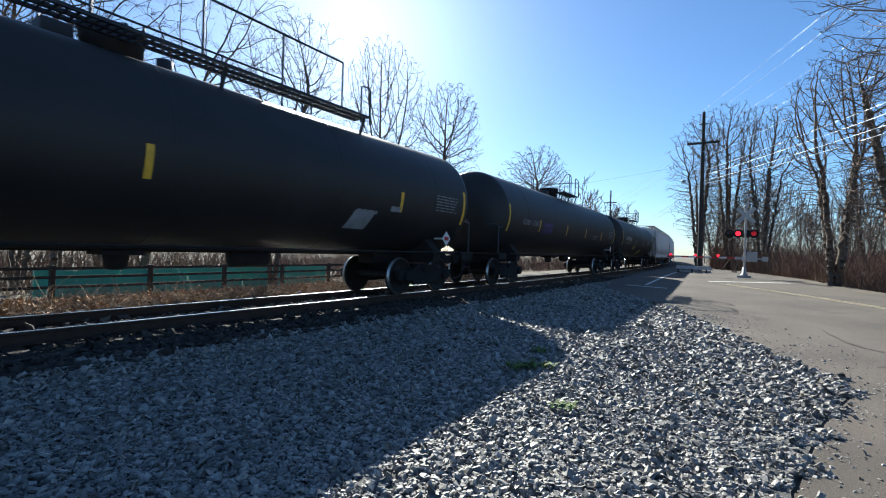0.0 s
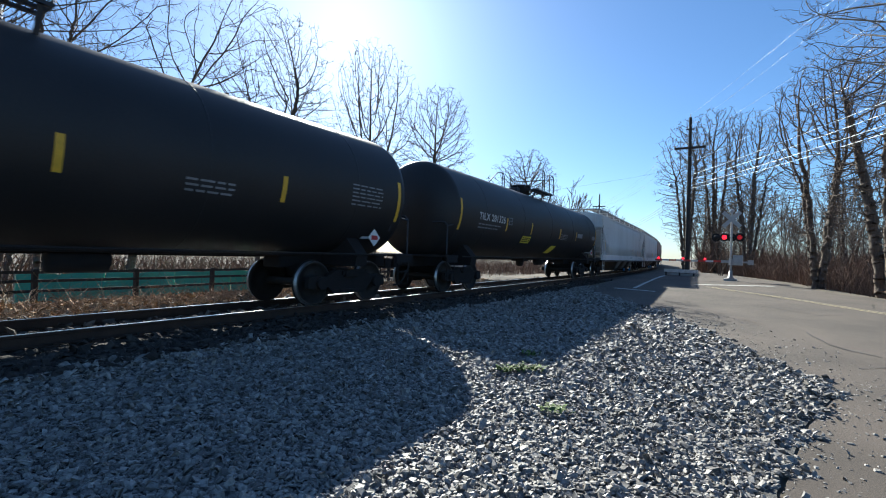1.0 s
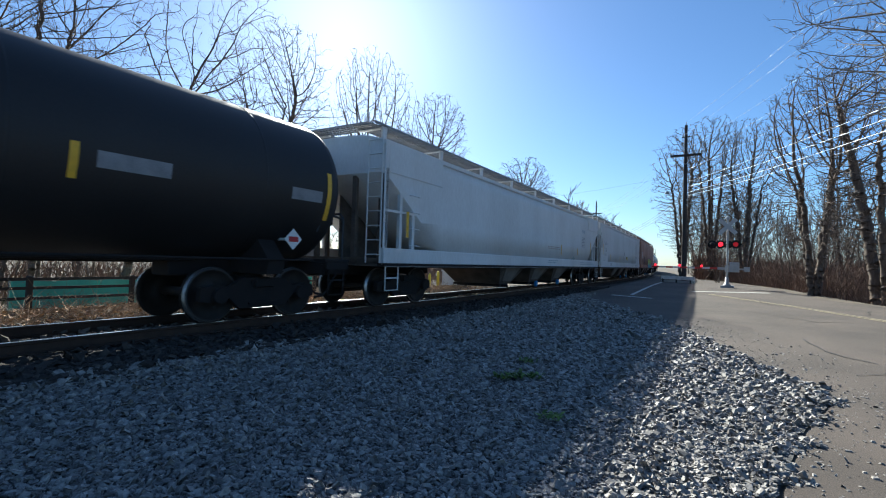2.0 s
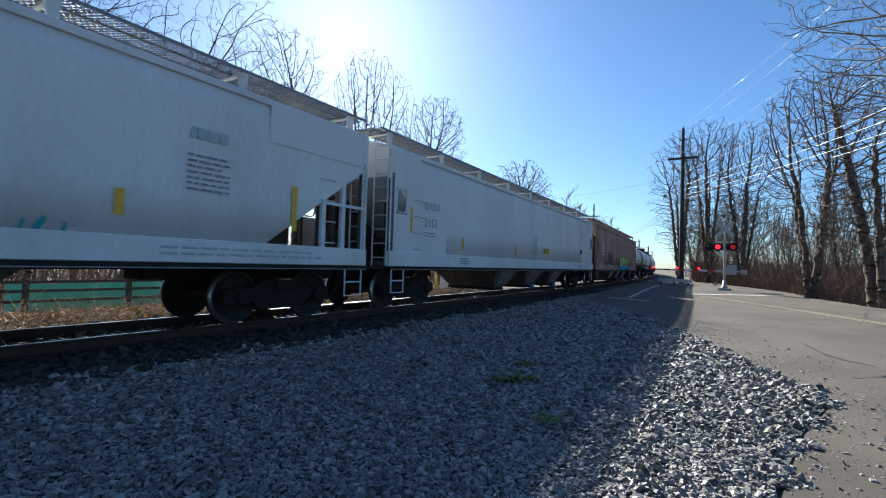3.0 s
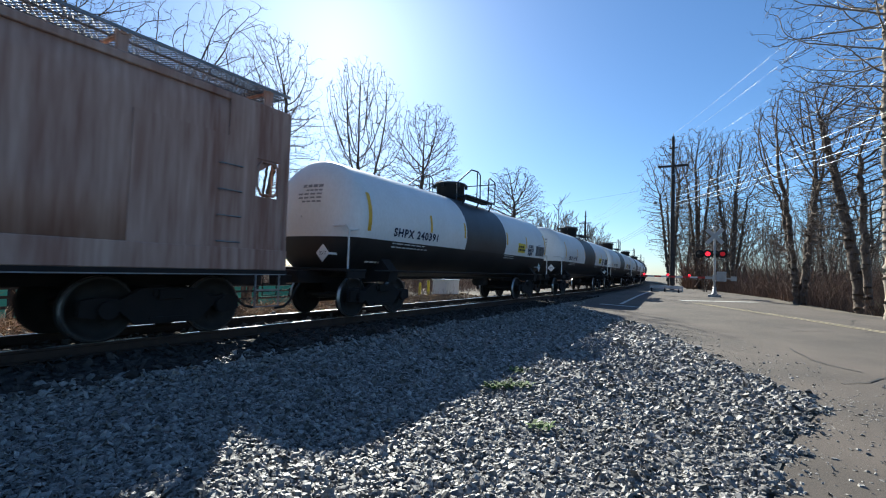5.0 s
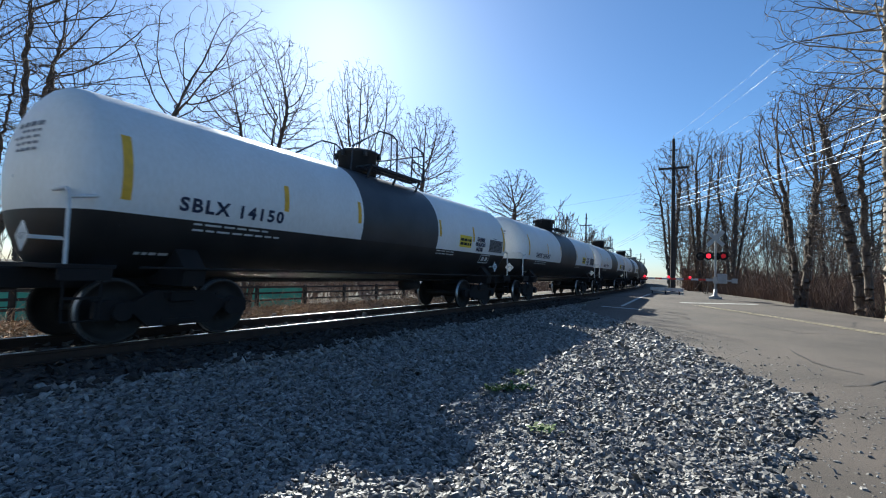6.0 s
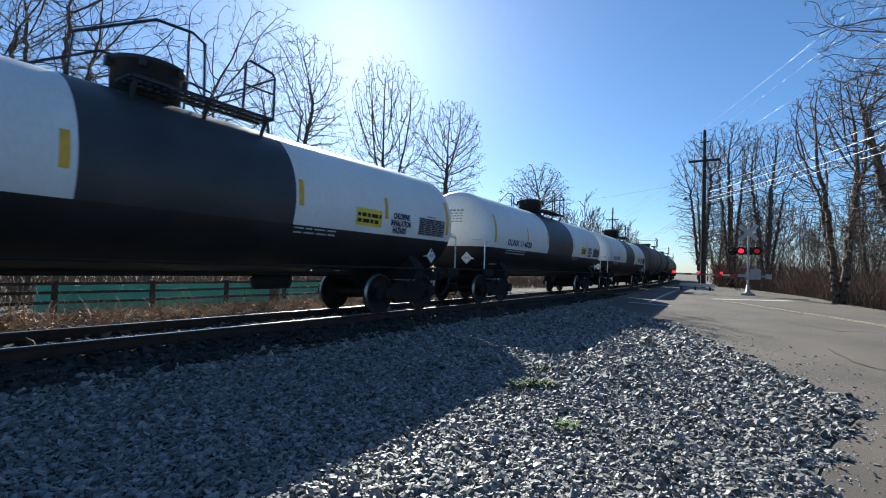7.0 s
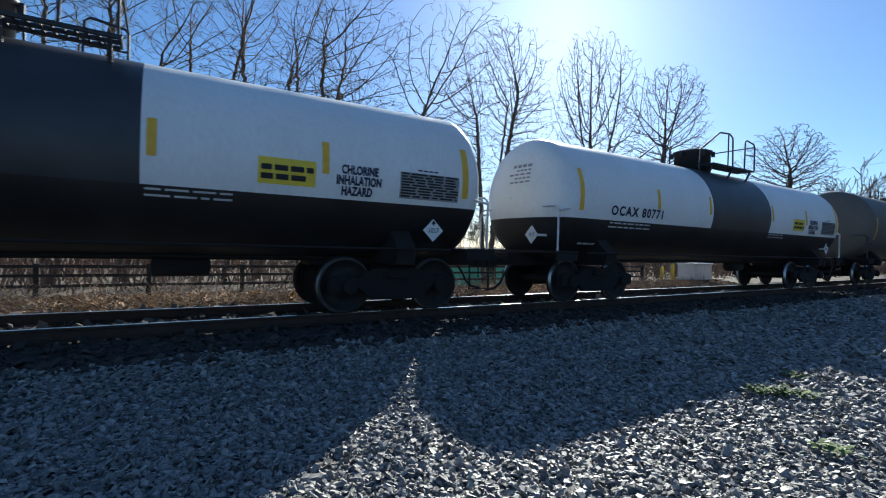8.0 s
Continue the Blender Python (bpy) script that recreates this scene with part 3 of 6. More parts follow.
# ---- running gear ----
WHEEL_R = 0.483
wheel_sh = Shape()
for sgn in (-1, 1):
    prof = [(0.70, 0.10), (0.71, 0.17), (0.735, 0.20), (0.725, 0.38), (0.70, 0.41), (0.705, 0.455), (0.725, 0.483), (0.745, 0.470), (0.755, 0.459), (0.83, 0.452), (0.834, 0.425), (0.835, 0.40), (0.80, 0.385), (0.79, 0.20), (0.84, 0.16), (0.845, 0.09)]
    wheel_sh.lathe([(sgn * a, r * 1.057) for a, r in prof], "y", 28, slots=[0, 0, 0, 0, 0, 0, 0, 0, 1, 2, 0, 0, 0, 0, 0])
wheel_sh.lathe([(-0.98, 0.07), (-0.72, 0.085), (0.72, 0.085), (0.98, 0.07)], "y", 14)
for sgn in (-1, 1):      # cast ribs and web marks that show the turning
    for k in range(5):
        a = k * 2 * math.pi / 5
        wheel_sh.box(0.24 * math.cos(a) - 0.03, 0.24 * math.cos(a) + 0.03, sgn * 0.80 - 0.006, sgn * 0.80 + 0.006, 0.24 * math.sin(a) - 0.03, 0.24 * math.sin(a) + 0.03)
WHEELSET = wheel_sh.mesh("wheelset", [M_WHEEL, M_TREAD, M_RIM])
FRAME_OUT = [(-1.22, 0.40), (-1.20, 0.62), (-0.98, 0.66), (-0.70, 0.62), (-0.42, 0.78), (0.42, 0.78), (0.70, 0.62), (0.98, 0.66), (1.20, 0.62), (1.22, 0.40),
             (1.02, 0.36), (0.98, 0.50), (0.76, 0.50), (0.48, 0.24), (-0.48, 0.24), (-0.76, 0.50), (-0.98, 0.50), (-1.02, 0.36)]
SIDEFRAMES = []
for sgn in (-1, 1):
    sh = Shape().prism(FRAME_OUT, sgn * 0.92, sgn * 1.04)
    for s in (-1, 1):
        sh.lathe([(0.0, 0.13), (0.10, 0.13), (0.13, 0.10)], "y", 14, at=(s * 0.88, sgn * 1.0 if sgn > 0 else sgn * 1.0 - 0.13, WHEEL_R))
    sh.box(-0.30, 0.30, min(sgn * 1.04, sgn * 1.07), max(sgn * 1.04, sgn * 1.07), 0.28, 0.34)
    sh.box(-0.26, 0.26, min(sgn * 1.04, sgn * 1.08), max(sgn * 1.04, sgn * 1.08), 0.66, 0.75)
    SIDEFRAMES.append(sh.mesh("side_frame", M_TRUCK))
SPRINGS = []
for sgn in (-1, 1):
    sh = Shape()
    for dx in (-0.16, 0, 0.16):
        pts = [(dx + 0.06 * math.cos(a), sgn * 0.98 + 0.06 * math.sin(a), 0.33 + 0.31 * a / (10 * math.pi)) for a in [i * math.pi / 2.5 for i in range(26)]]
        sh.tube(pts, 0.016, 5)
    SPRINGS.append(sh.mesh("spring_nest", M_TRUCK))
TRUCKBOLSTER = Shape().prism([(-1.12, 0.62), (-1.12, 0.76), (-0.35, 0.80), (0.35, 0.80), (1.12, 0.76), (1.12, 0.62), (0.45, 0.46), (-0.45, 0.46)], -0.2, 0.2, 0, "x").mesh("truck_bolster", M_TRUCK)
BRAKEBEAM = Shape().obox((-0.36, -0.75, 0.38), (-0.36, 0.75, 0.38), 0.07, 0.09).obox((0.36, -0.75, 0.38), (0.36, 0.75, 0.38), 0.07, 0.09).mesh("brake_beam", M_TRUCK)
COUPLER = Shape().box(-0.05, 0.55, -0.09, 0.09, 0.80, 0.98, 0, 0.02).prism([(0.5, -0.14), (0.72, -0.17), (0.80, -0.05), (0.70, 0.02), (0.74, 0.12), (0.66, 0.17), (0.5, 0.14)], 0.76, 1.02, 0, "z").mesh("coupler", M_TRUCK)
HOSE = Shape().tube([(0.30, 0.35, 0.80), (0.45, 0.35, 0.62), (0.55, 0.33, 0.42), (0.68, 0.30, 0.30), (0.85, 0.2, 0.26)], 0.028, 6).mesh("air_hose", M_LAMPBLACK)
TURNING = []          # (wheelset, x, z)


def truck(parent, cx, tag_label="dark cast-steel two-axle truck"):
    tr = part("truck", TRUCKBOLSTER, None, parent, tag_label, pose(cx, 0, 0))
    for m in SIDEFRAMES:
        part("side_frame", m, None, tr)
    for m in SPRINGS:
        part("spring_nest", m, None, tr)
    part("brake_beam", BRAKEBEAM, None, tr)
    for dx in (-0.88, 0.88):
        w = part("wheelset", WHEELSET, None, tr, "steel wheels on an axle", pose(dx, 0, WHEEL_R))
        TURNING.append((w, dx))


def draft_gear(parent, half):
    for s in (-1, 1):
        m = pose(s * (half - 0.35), 0, 0, 0, 0, 0 if s > 0 else 180)
        part("coupler", COUPLER, None, parent, at=m)
        part("air_hose", HOSE, None, parent, at=m)


def railing(sh, pts, r=0.02, posts=()):
    sh.tube(pts, r, 6)
    for a, b in posts:
        sh.tube([a, b], r, 6)


CARS = []             # (car, centre at the start, half distance between trucks)


# ---- tank cars ----
def tank_body(L, r, zc, style, head=0.62):
    """A shell with dished heads; style: black, white (white above, black below, dark band), grey."""
    sh = Shape()
    N = 96
    half = L / 2
    rings = []
    for k in range(9):                      # left head
        a = math.pi / 2 * k / 8
        rings.append((-half - head * math.cos(a) + 0.0, max(0.02, r * math.sin(a)) if k else 0.02))
    body = sorted({-half + 0.02, *[-half + L * i / 10 for i in range(1, 10)], half - 0.02, *([b for b in (BAND0, BAND1)] if style == "white" else [])})
    for x in body:
        rings.append((x, r))
    for k in range(8, -1, -1):
        a = math.pi / 2 * k / 8
        rings.append((half + head * math.cos(a), max(0.02, r * math.sin(a)) if k else 0.02))
    ph = [2 * math.pi * j / N for j in range(N)]
    p = [(x, rr * math.cos(t), zc + rr * math.sin(t)) for x, rr in rings for t in ph]
    sh.v = p
    for i in range(len(rings) - 1):
        for j in range(N):
            sh.f.append((i * N + j, i * N + (j + 1) % N, (i + 1) * N + (j + 1) % N, (i + 1) * N + j))
            sh.m.append(0)
            sh.s.append(True)
    return sh


BAND0, BAND1 = -1.60, 1.78
R_W, Z_W = 1.44, 2.36
R_B, Z_B = 1.52, 2.59


def tank_fittings(car, L, r, zc, style, long_walk=False, bright=False):
    half = L / 2
    top = zc + r
    # weld seams, saddles, sills
    n_seam = 5
    for i in range(n_seam):
        x = -half + L * (i + 0.5) / n_seam + 0.13
        seams = Shape()
        seams.lathe([(x - 0.02, r - 0.004), (x - 0.012, r + 0.005), (x + 0.012, r + 0.005), (x + 0.02, r - 0.004)], "x", 72, at=(0, 0, zc), caps=False)
        if style != "white":
            part("weld_seam", seams, M_BLACK if style == "black" else M_GREYTANK, car)
    for s in (-1, 1):
        cx = s * (half - 1.25)
        sill = Shape().box(min(s * (half - 2.6), s * (half + 0.9)), max(s * (half - 2.6), s * (half + 0.9)), -0.28, 0.28, 0.80, 1.10, 0, 0.02)
        part("stub_sill", sill, M_TRUCK, car)
        part("bolster", Shape().prism([(-1.35, 0.86), (1.35, 0.86), (1.40, 1.12), (1.05, 1.50), (0.6, 1.22), (-0.6, 1.22), (-1.05, 1.50), (-1.40, 1.12)], cx - 0.18, cx + 0.18, 0, "x"), M_TRUCK, car)
        # end platform and steps
        pl = Shape().box(s * (half + 0.25) - 0.35, s * (half + 0.25) + 0.35, -1.45, 1.45, 1.10, 1.16, 0, 0.01)
        for y in (-1.42, 1.42):
            pl.box(s * (half + 0.25) - 0.3, s * (half + 0.25) + 0.3, y - 0.03, y + 0.03, 0.95, 1.10)
        part("end_platform", pl, M_TRUCK, car)
        for y in (-1.40, 1.40):
            st = Shape()
            x0, x1 = s * (half + 0.05), s * (half + 0.48)
            st.tube([(x0, y, 1.12), (x0, y, 0.42), (x1, y, 0.42), (x1, y, 1.12)], 0.018, 6)
            st.obox((x0, y, 0.72), (x1, y, 0.72), 0.05, 0.03)
            part("sill_step", st, M_TRUCK, car)
        # safety railing across the end, and grab irons
        hr = Shape()
        x = s * (half + 0.46)
        hr.tube([(x, -1.36, 1.16), (x, -1.36, 2.05), (x, -1.26, 2.14), (x, 1.26, 2.14), (x, 1.36, 2.05), (x, 1.36, 1.16)], 0.024, 6)
        for y in (-1.36, 1.36):
            hr.tube([(x, y, 2.02), (x - s * 0.35, y, 2.08), (x - s * 0.62, y, 1.98), (x - s * 0.64, y * 0.93, 1.72)], 0.024, 6)
        part("end_railing", hr, M_WHITEPIPE if bright else M_RAILING, car, "pale bent-pipe safety railing" if bright else "")
    wheel = Shape()
    xb = half + 0.70
    pts = [(xb, 0.45 + 0.27 * math.cos(a), 1.80 + 0.27 * math.sin(a)) for a in [i * math.pi / 10 for i in range(21)]]
    wheel.tube(pts, 0.016, 5)
    for k in range(4):
        a = k * math.pi / 2 + 0.4
        wheel.tube([(xb, 0.45, 1.8), (xb, 0.45 + 0.27 * math.cos(a), 1.8 + 0.27 * math.sin(a))], 0.012, 5)
    wheel.tube([(xb, 0.45, 1.8), (xb - 0.2, 0.45, 1.8)], 0.03, 6)
    wheel.box(xb - 0.32, xb - 0.12, 0.30, 0.60, 1.14, 1.95)
    part("brake_wheel", wheel, M_TRUCK, car, "hand-brake wheel and housing")
    ug = Shape()
    ug.lathe([(-0.5, 0.02), (-0.48, 0.17), (0.3, 0.17), (0.34, 0.02)], "x", 14, at=(2.4, -0.1, zc - r - 0.14))
    ug.tube([(-half + 2.2, -0.35, zc - r + 0.02), (half - 2.2, -0.35, zc - r + 0.02)], 0.03, 6)
    ug.tube([(-half + 1.6, 0.25, zc - r - 0.02), (half - 1.6, 0.25, zc - r - 0.02)], 0.035, 6)
    part("brake_gear", ug, M_TRUCK, car)
    if style == "black":
        vv = Shape().lathe([(zc - r - 0.34, 0.10), (zc - r - 0.3, 0.16), (zc - r - 0.05, 0.20), (zc - r + 0.06, 0.24)], "z", 16, at=(0, 0, 0))
        vv.box(-0.30, 0.30, -0.30, 0.30, zc - r - 0.10, zc - r - 0.02)
        part("bottom_outlet", vv, M_TRUCK, car)
    # side running pipe
    part("side_rail", Shape().tube([(-half + 0.4, -1.42, 1.13), (half - 0.4, -1.42, 1.13)], 0.022, 6).tube([(-half + 0.4, 1.42, 1.13), (half - 0.4, 1.42, 1.13)], 0.022, 6), M_TRUCK, car)
    # top platform with dome housing
    cx = -0.25 if style == "white" else -0.15
    ph = top + (0.06 if style == "white" else 0.16)
    w0, w1 = (cx - 0.65, cx + 1.75) if not long_walk else (cx - 2.2, half - 3.7)
    for sg in (-1, 1):
        pf = Shape()
        for y in (0.55, 0.78, 1.0):
            pf.box(w0, w1, sg * y - 0.03, sg * y + 0.03, ph - 0.05, ph)
        for i in range(int((w1 - w0) / 0.12) + 1):
            x = w0 + i * 0.12
            pf.box(x, x + 0.035, min(sg * 0.55, sg * 1.03), max(sg * 0.55, sg * 1.03), ph - 0.035, ph - 0.004)
        for x in (w0 + 0.1, (w0 + w1) / 2, w1 - 0.1):
            pf.obox((x, sg * 0.95, ph - 0.04), (x, sg * 0.82, zc + math.sqrt(r * r - 0.82 ** 2)), 0.06, 0.04)
        part("top_platform", pf, M_RAILING, car, "grated walkway on top of the tank")
    dome = Shape()
    if style == "white":
        dome.lathe([(top - 0.10, 0.52), (top + 0.50, 0.52), (top + 0.51, 0.57), (top + 0.58, 0.57), (top + 0.62, 0.46), (top + 0.64, 0.05)], "z", 28, at=(cx, 0, 0))
        for k in range(6):
            a = k * math.pi / 3
            dome.box(cx + 0.58 * math.cos(a) - 0.04, cx + 0.58 * math.cos(a) + 0.04, 0.58 * math.sin(a) - 0.04, 0.58 * math.sin(a) + 0.04, top + 0.40, top + 0.56)
        dome.tube([(cx + 0.35, 0.1, top + 0.60), (cx + 0.35, 0.1, top + 0.70), (cx + 0.15, 0.1, top + 0.70)], 0.04, 6)
    else:
        dome.lathe([(top - 0.10, 0.42), (top + 0.34, 0.42), (top + 0.35, 0.47), (top + 0.40, 0.47), (top + 0.43, 0.38), (top + 0.46, 0.05)], "z", 26, at=(cx, 0, 0))
        dome.box(cx - 0.95, cx - 0.55, -0.2, 0.2, top - 0.05, top + 0.22, 0, 0.02)
        dome.lathe([(top - 0.05, 0.13), (top + 0.25, 0.13), (top + 0.27, 0.05)], "z", 14, at=(cx + 0.85, 0.1, 0))
        for k in range(8):
            a = k * math.pi / 4
            dome.box(cx + 0.45 * math.cos(a) - 0.03, cx + 0.45 * math.cos(a) + 0.03, 0.45 * math.sin(a) - 0.03, 0.45 * math.sin(a) + 0.03, top + 0.26, top + 0.42)
    part("dome", dome, M_BAND if style != "grey" else M_GREYTANK, car, "bolted fittings dome")
    rl = Shape()
    for y in (-1.02, 1.02):
        h = ph + 0.95
        if long_walk:
            rl.tube([(w0, y, ph), (w0, y, h), (w1 - 0.9, y, h)], 0.022, 6)
            for i in range(5):
                x = w0 + (w1 - 0.9 - w0) * i / 4
                rl.tube([(x, y, ph), (x, y, h)], 0.022, 6)
            rl.tube([(w1 - 0.3, y, ph - 0.2), (w1 - 0.3, y, ph + 0.62), (w1 - 0.1, y, ph + 0.66), (w1, y, ph + 0.6), (w1, y, ph - 0.2)], 0.022, 6)
        else:
            rl.tube([(w0 - 0.75, y, top - 0.25), (w0 - 0.7, y, ph + 0.30), (w0 - 0.45, y, ph + 0.42)], 0.02, 6)
            rl.tube([(w0 - 0.72, y, ph + 0.28), (w0 + 0.3, y, h - 0.04), (w0 + 0.85, y, h), (w0 + 1.05, y, h - 0.10), (w0 + 1.08, y, ph)], 0.024, 6)
            rl.tube([(w0 + 0.8, y, h), (w0 + 0.8, y, ph)], 0.02, 6)
            rl.tube([(w1 - 0.62, y, ph), (w1 - 0.60, y, h - 0.12), (w1 - 0.52, y, h - 0.05), (w1 - 0.05, y, h - 0.12), (w1, y, h - 0.2), (w1, y, ph)], 0.024, 6)
            rl.tube([(w1 - 0.60, y, ph + 0.45), (w1, y, ph + 0.45)], 0.018, 6)
    if not long_walk:
        h = ph + 0.95
        rl.tube([(w1, -1.02, h - 0.2), (w1, 1.02, h - 0.2)], 0.02, 6)
    part("top_railing", rl, M_RAILING, car, "dark bent-pipe railing on the tank top")
    # ladders at the middle of both sides
    for s in (-1, 1):
        ld = Shape()
        for x in (cx - 0.22, cx + 0.22):
            pts = []
            for k in range(9):
                t = radians(-58 + k * 14.5)
                pts.append((x, s * (r + 0.09) * math.cos(t), zc + (r + 0.09) * math.sin(t)))
            ld.tube(pts, 0.02, 5)
        for k in range(10):
            t = radians(-55 + k * 11.8)
            ld.tube([(cx - 0.22, s * (r + 0.09) * math.cos(t), zc + (r + 0.09) * math.sin(t)), (cx + 0.22, s * (r + 0.09) * math.cos(t), zc + (r + 0.09) * math.sin(t))], 0.012, 5)
        if style == "black" and s > 0 or style == "grey":
            part("ladder", ld, M_RAILING, car)
    truck(car, -(half - 1.25))
    truck(car, half - 1.25)
    draft_gear(car, half + 0.95)


def strips(car, skin, xs, z0, z1, w=0.11):
    for x in xs:
        part("reflective_strip", skin.patch(x - w / 2, x + w / 2, z0, z1), M_YELLOW, car, "yellow reflective strip")


def chlorine_car(L, mark, number_words, label, seed, phones=True):
    car = thing("tank_car", label, "tank car", "train")
    part("tank", tank_body(L, R_W, Z_W, "white"), [M_CHLOR], car, "white over black tank with a dark middle band")
    tank_fittings(car, L, R_W, Z_W, "white", bright=True)
    half = L / 2
    sk = Skin(R_W, Z_W)
    strips(car, sk, (-half + 0.17, half - 0.12), 2.07, 2.98, 0.13)
    strips(car, sk, (-half + 2.95, BAND0 - 0.14, BAND1 + 0.12, half - 2.7), 2.26, 2.75, 0.11)
    part("lettering", sk.words(number_words, -half + (0.92 if seed == 111 else 1.15), 2.03, 0.29, 0.22, 1.98 if len(number_words) < 11 else 2.2, 0.010), M_INKBLUE, car, "dark reporting mark lettering")
    part("small_lettering", sk.bars(-half + 1.2, -half + 2.9, 1.68, 1.86, 2, seed, 0.34), M_INKWHITE, car)
    part("small_lettering", sk.bars(BAND1 + 0.05, BAND1 + 1.1, 1.70, 1.86, 2, seed + 1, 0.34), M_INKWHITE, car)
    part("small_lettering", sk.bars(-half + 0.5, -half + 1.1, 1.32, 1.37, 1, seed + 7, 0.8), M_INKWHITE, car)
    pan = part("notice_panel", sk.patch(half - 3.68, half - 2.85, 2.04, 2.42), M_YELLOWSIGN, car, "yellow emergency notice panel")
    part("notice_print", sk.bars(half - 3.64, half - 2.89, 2.06, 2.32, 2, seed + 2, 0.62, 0.014), M_INKBLACK, pan)
    for i, (w, x) in enumerate((("CHLORINE", half - 2.45), ("INHALATION", half - 2.53), ("HAZARD", half - 2.44))):
        part("warning_word", sk.words(w, x, 2.30 - 0.165 * i, 0.185, 0.02, (0.62, 0.76, 0.52)[i], 0.009), M_INKBLUE, car, "dark warning words")
    part("data_panel", sk.patch(half - 1.43, half - 0.26, 1.99, 2.43), M_INKGREY, car, "grey printed data panel")
    part("data_print", sk.bars(half - 1.41, half - 0.28, 2.0, 2.42, 9, seed + 3, 0.62, 0.013), M_INKBLACK, car)
    part("small_lettering", sk.bars(half - 1.1, half - 0.7, 2.46, 2.49, 1, seed + 4, 0.8), M_INKBLUE, car)
    fl = Skin(wall=1.36)
    px = half - 0.72
    br = Shape().obox((px, -1.345, 1.47), (px, -0.8, 1.47), 0.05, 0.05)
    pl = part("placard", br.prism([(px, 1.67), (px + 0.2, 1.47), (px, 1.27), (px - 0.2, 1.47)], -1.352, -1.34), M_PLACARD, car, "white diamond placard on a bracket")
    part("placard_number", fl.words("1017", px - 0.11, 1.43, 0.12, 0.0, 0.22, 0.002, 0.002), M_INKBLACK, pl)
    part("placard_mark", fl.diamond(px, 1.60, 0.045, 0.002), M_INKBLACK, pl)
    ex = -half - 0.74
    eb = Shape().obox((ex, -0.86, 1.50), (ex + 0.5, -0.86, 1.50), 0.05, 0.05)
    ep = part("placard", eb.prism([(-0.86, 1.70), (-0.66, 1.50), (-0.86, 1.30), (-1.06, 1.50)], ex - 0.012, ex, 0, "x"), M_PLACARD, car, "white diamond placard on a bracket")
    v, f, w = letters("1017", 0.12)
    part("placard_number", Shape().add([(ex - 0.016, -0.86 + 0.11 - p[0] * 0.22 / w, 1.46 + p[1]) for p in v], f), M_INKBLACK, ep)
    if seed == 111:
        fr = Shape()
        for q in ((-1.95, -1.20, 1.58, 1.61), (-1.95, -1.20, 1.84, 1.87), (-1.95, -1.92, 1.61, 1.84), (-1.23, -1.20, 1.61, 1.84), (-1.80, -1.62, 1.66, 1.79), (-1.52, -1.34, 1.66, 1.79)):
            sk.patch(half + q[0], half + q[1], q[2], q[3], 0, 0.010, fr, 2)
        part("stencil_frame", fr, M_INKWHITE, car, "white framed stencil box")
    # head markings
    hm = Shape()
    rr = random.Random(seed)
    for i in range(5):
        z = 3.05 - i * 0.09
        w = rr.uniform(0.35, 0.6)
        for j in range(4):
            y0 = -0.55 + j * w / 3.2
            yv = [y0, y0 + w / 4.2]
            p = []
            for y in yv:
                for zz in (z, z + (0.07 if i == 0 else 0.04)):
                    q = max(0.0, 1 - ((y / R_W) ** 2 + ((zz - Z_W) / R_W) ** 2))
                    p.append((-half - 0.62 * math.sqrt(q) - 0.012, y, zz))
            hm.add(p, [(0, 1, 3, 2)])
    part("end_lettering", hm, M_INKGREY, car)
    return car


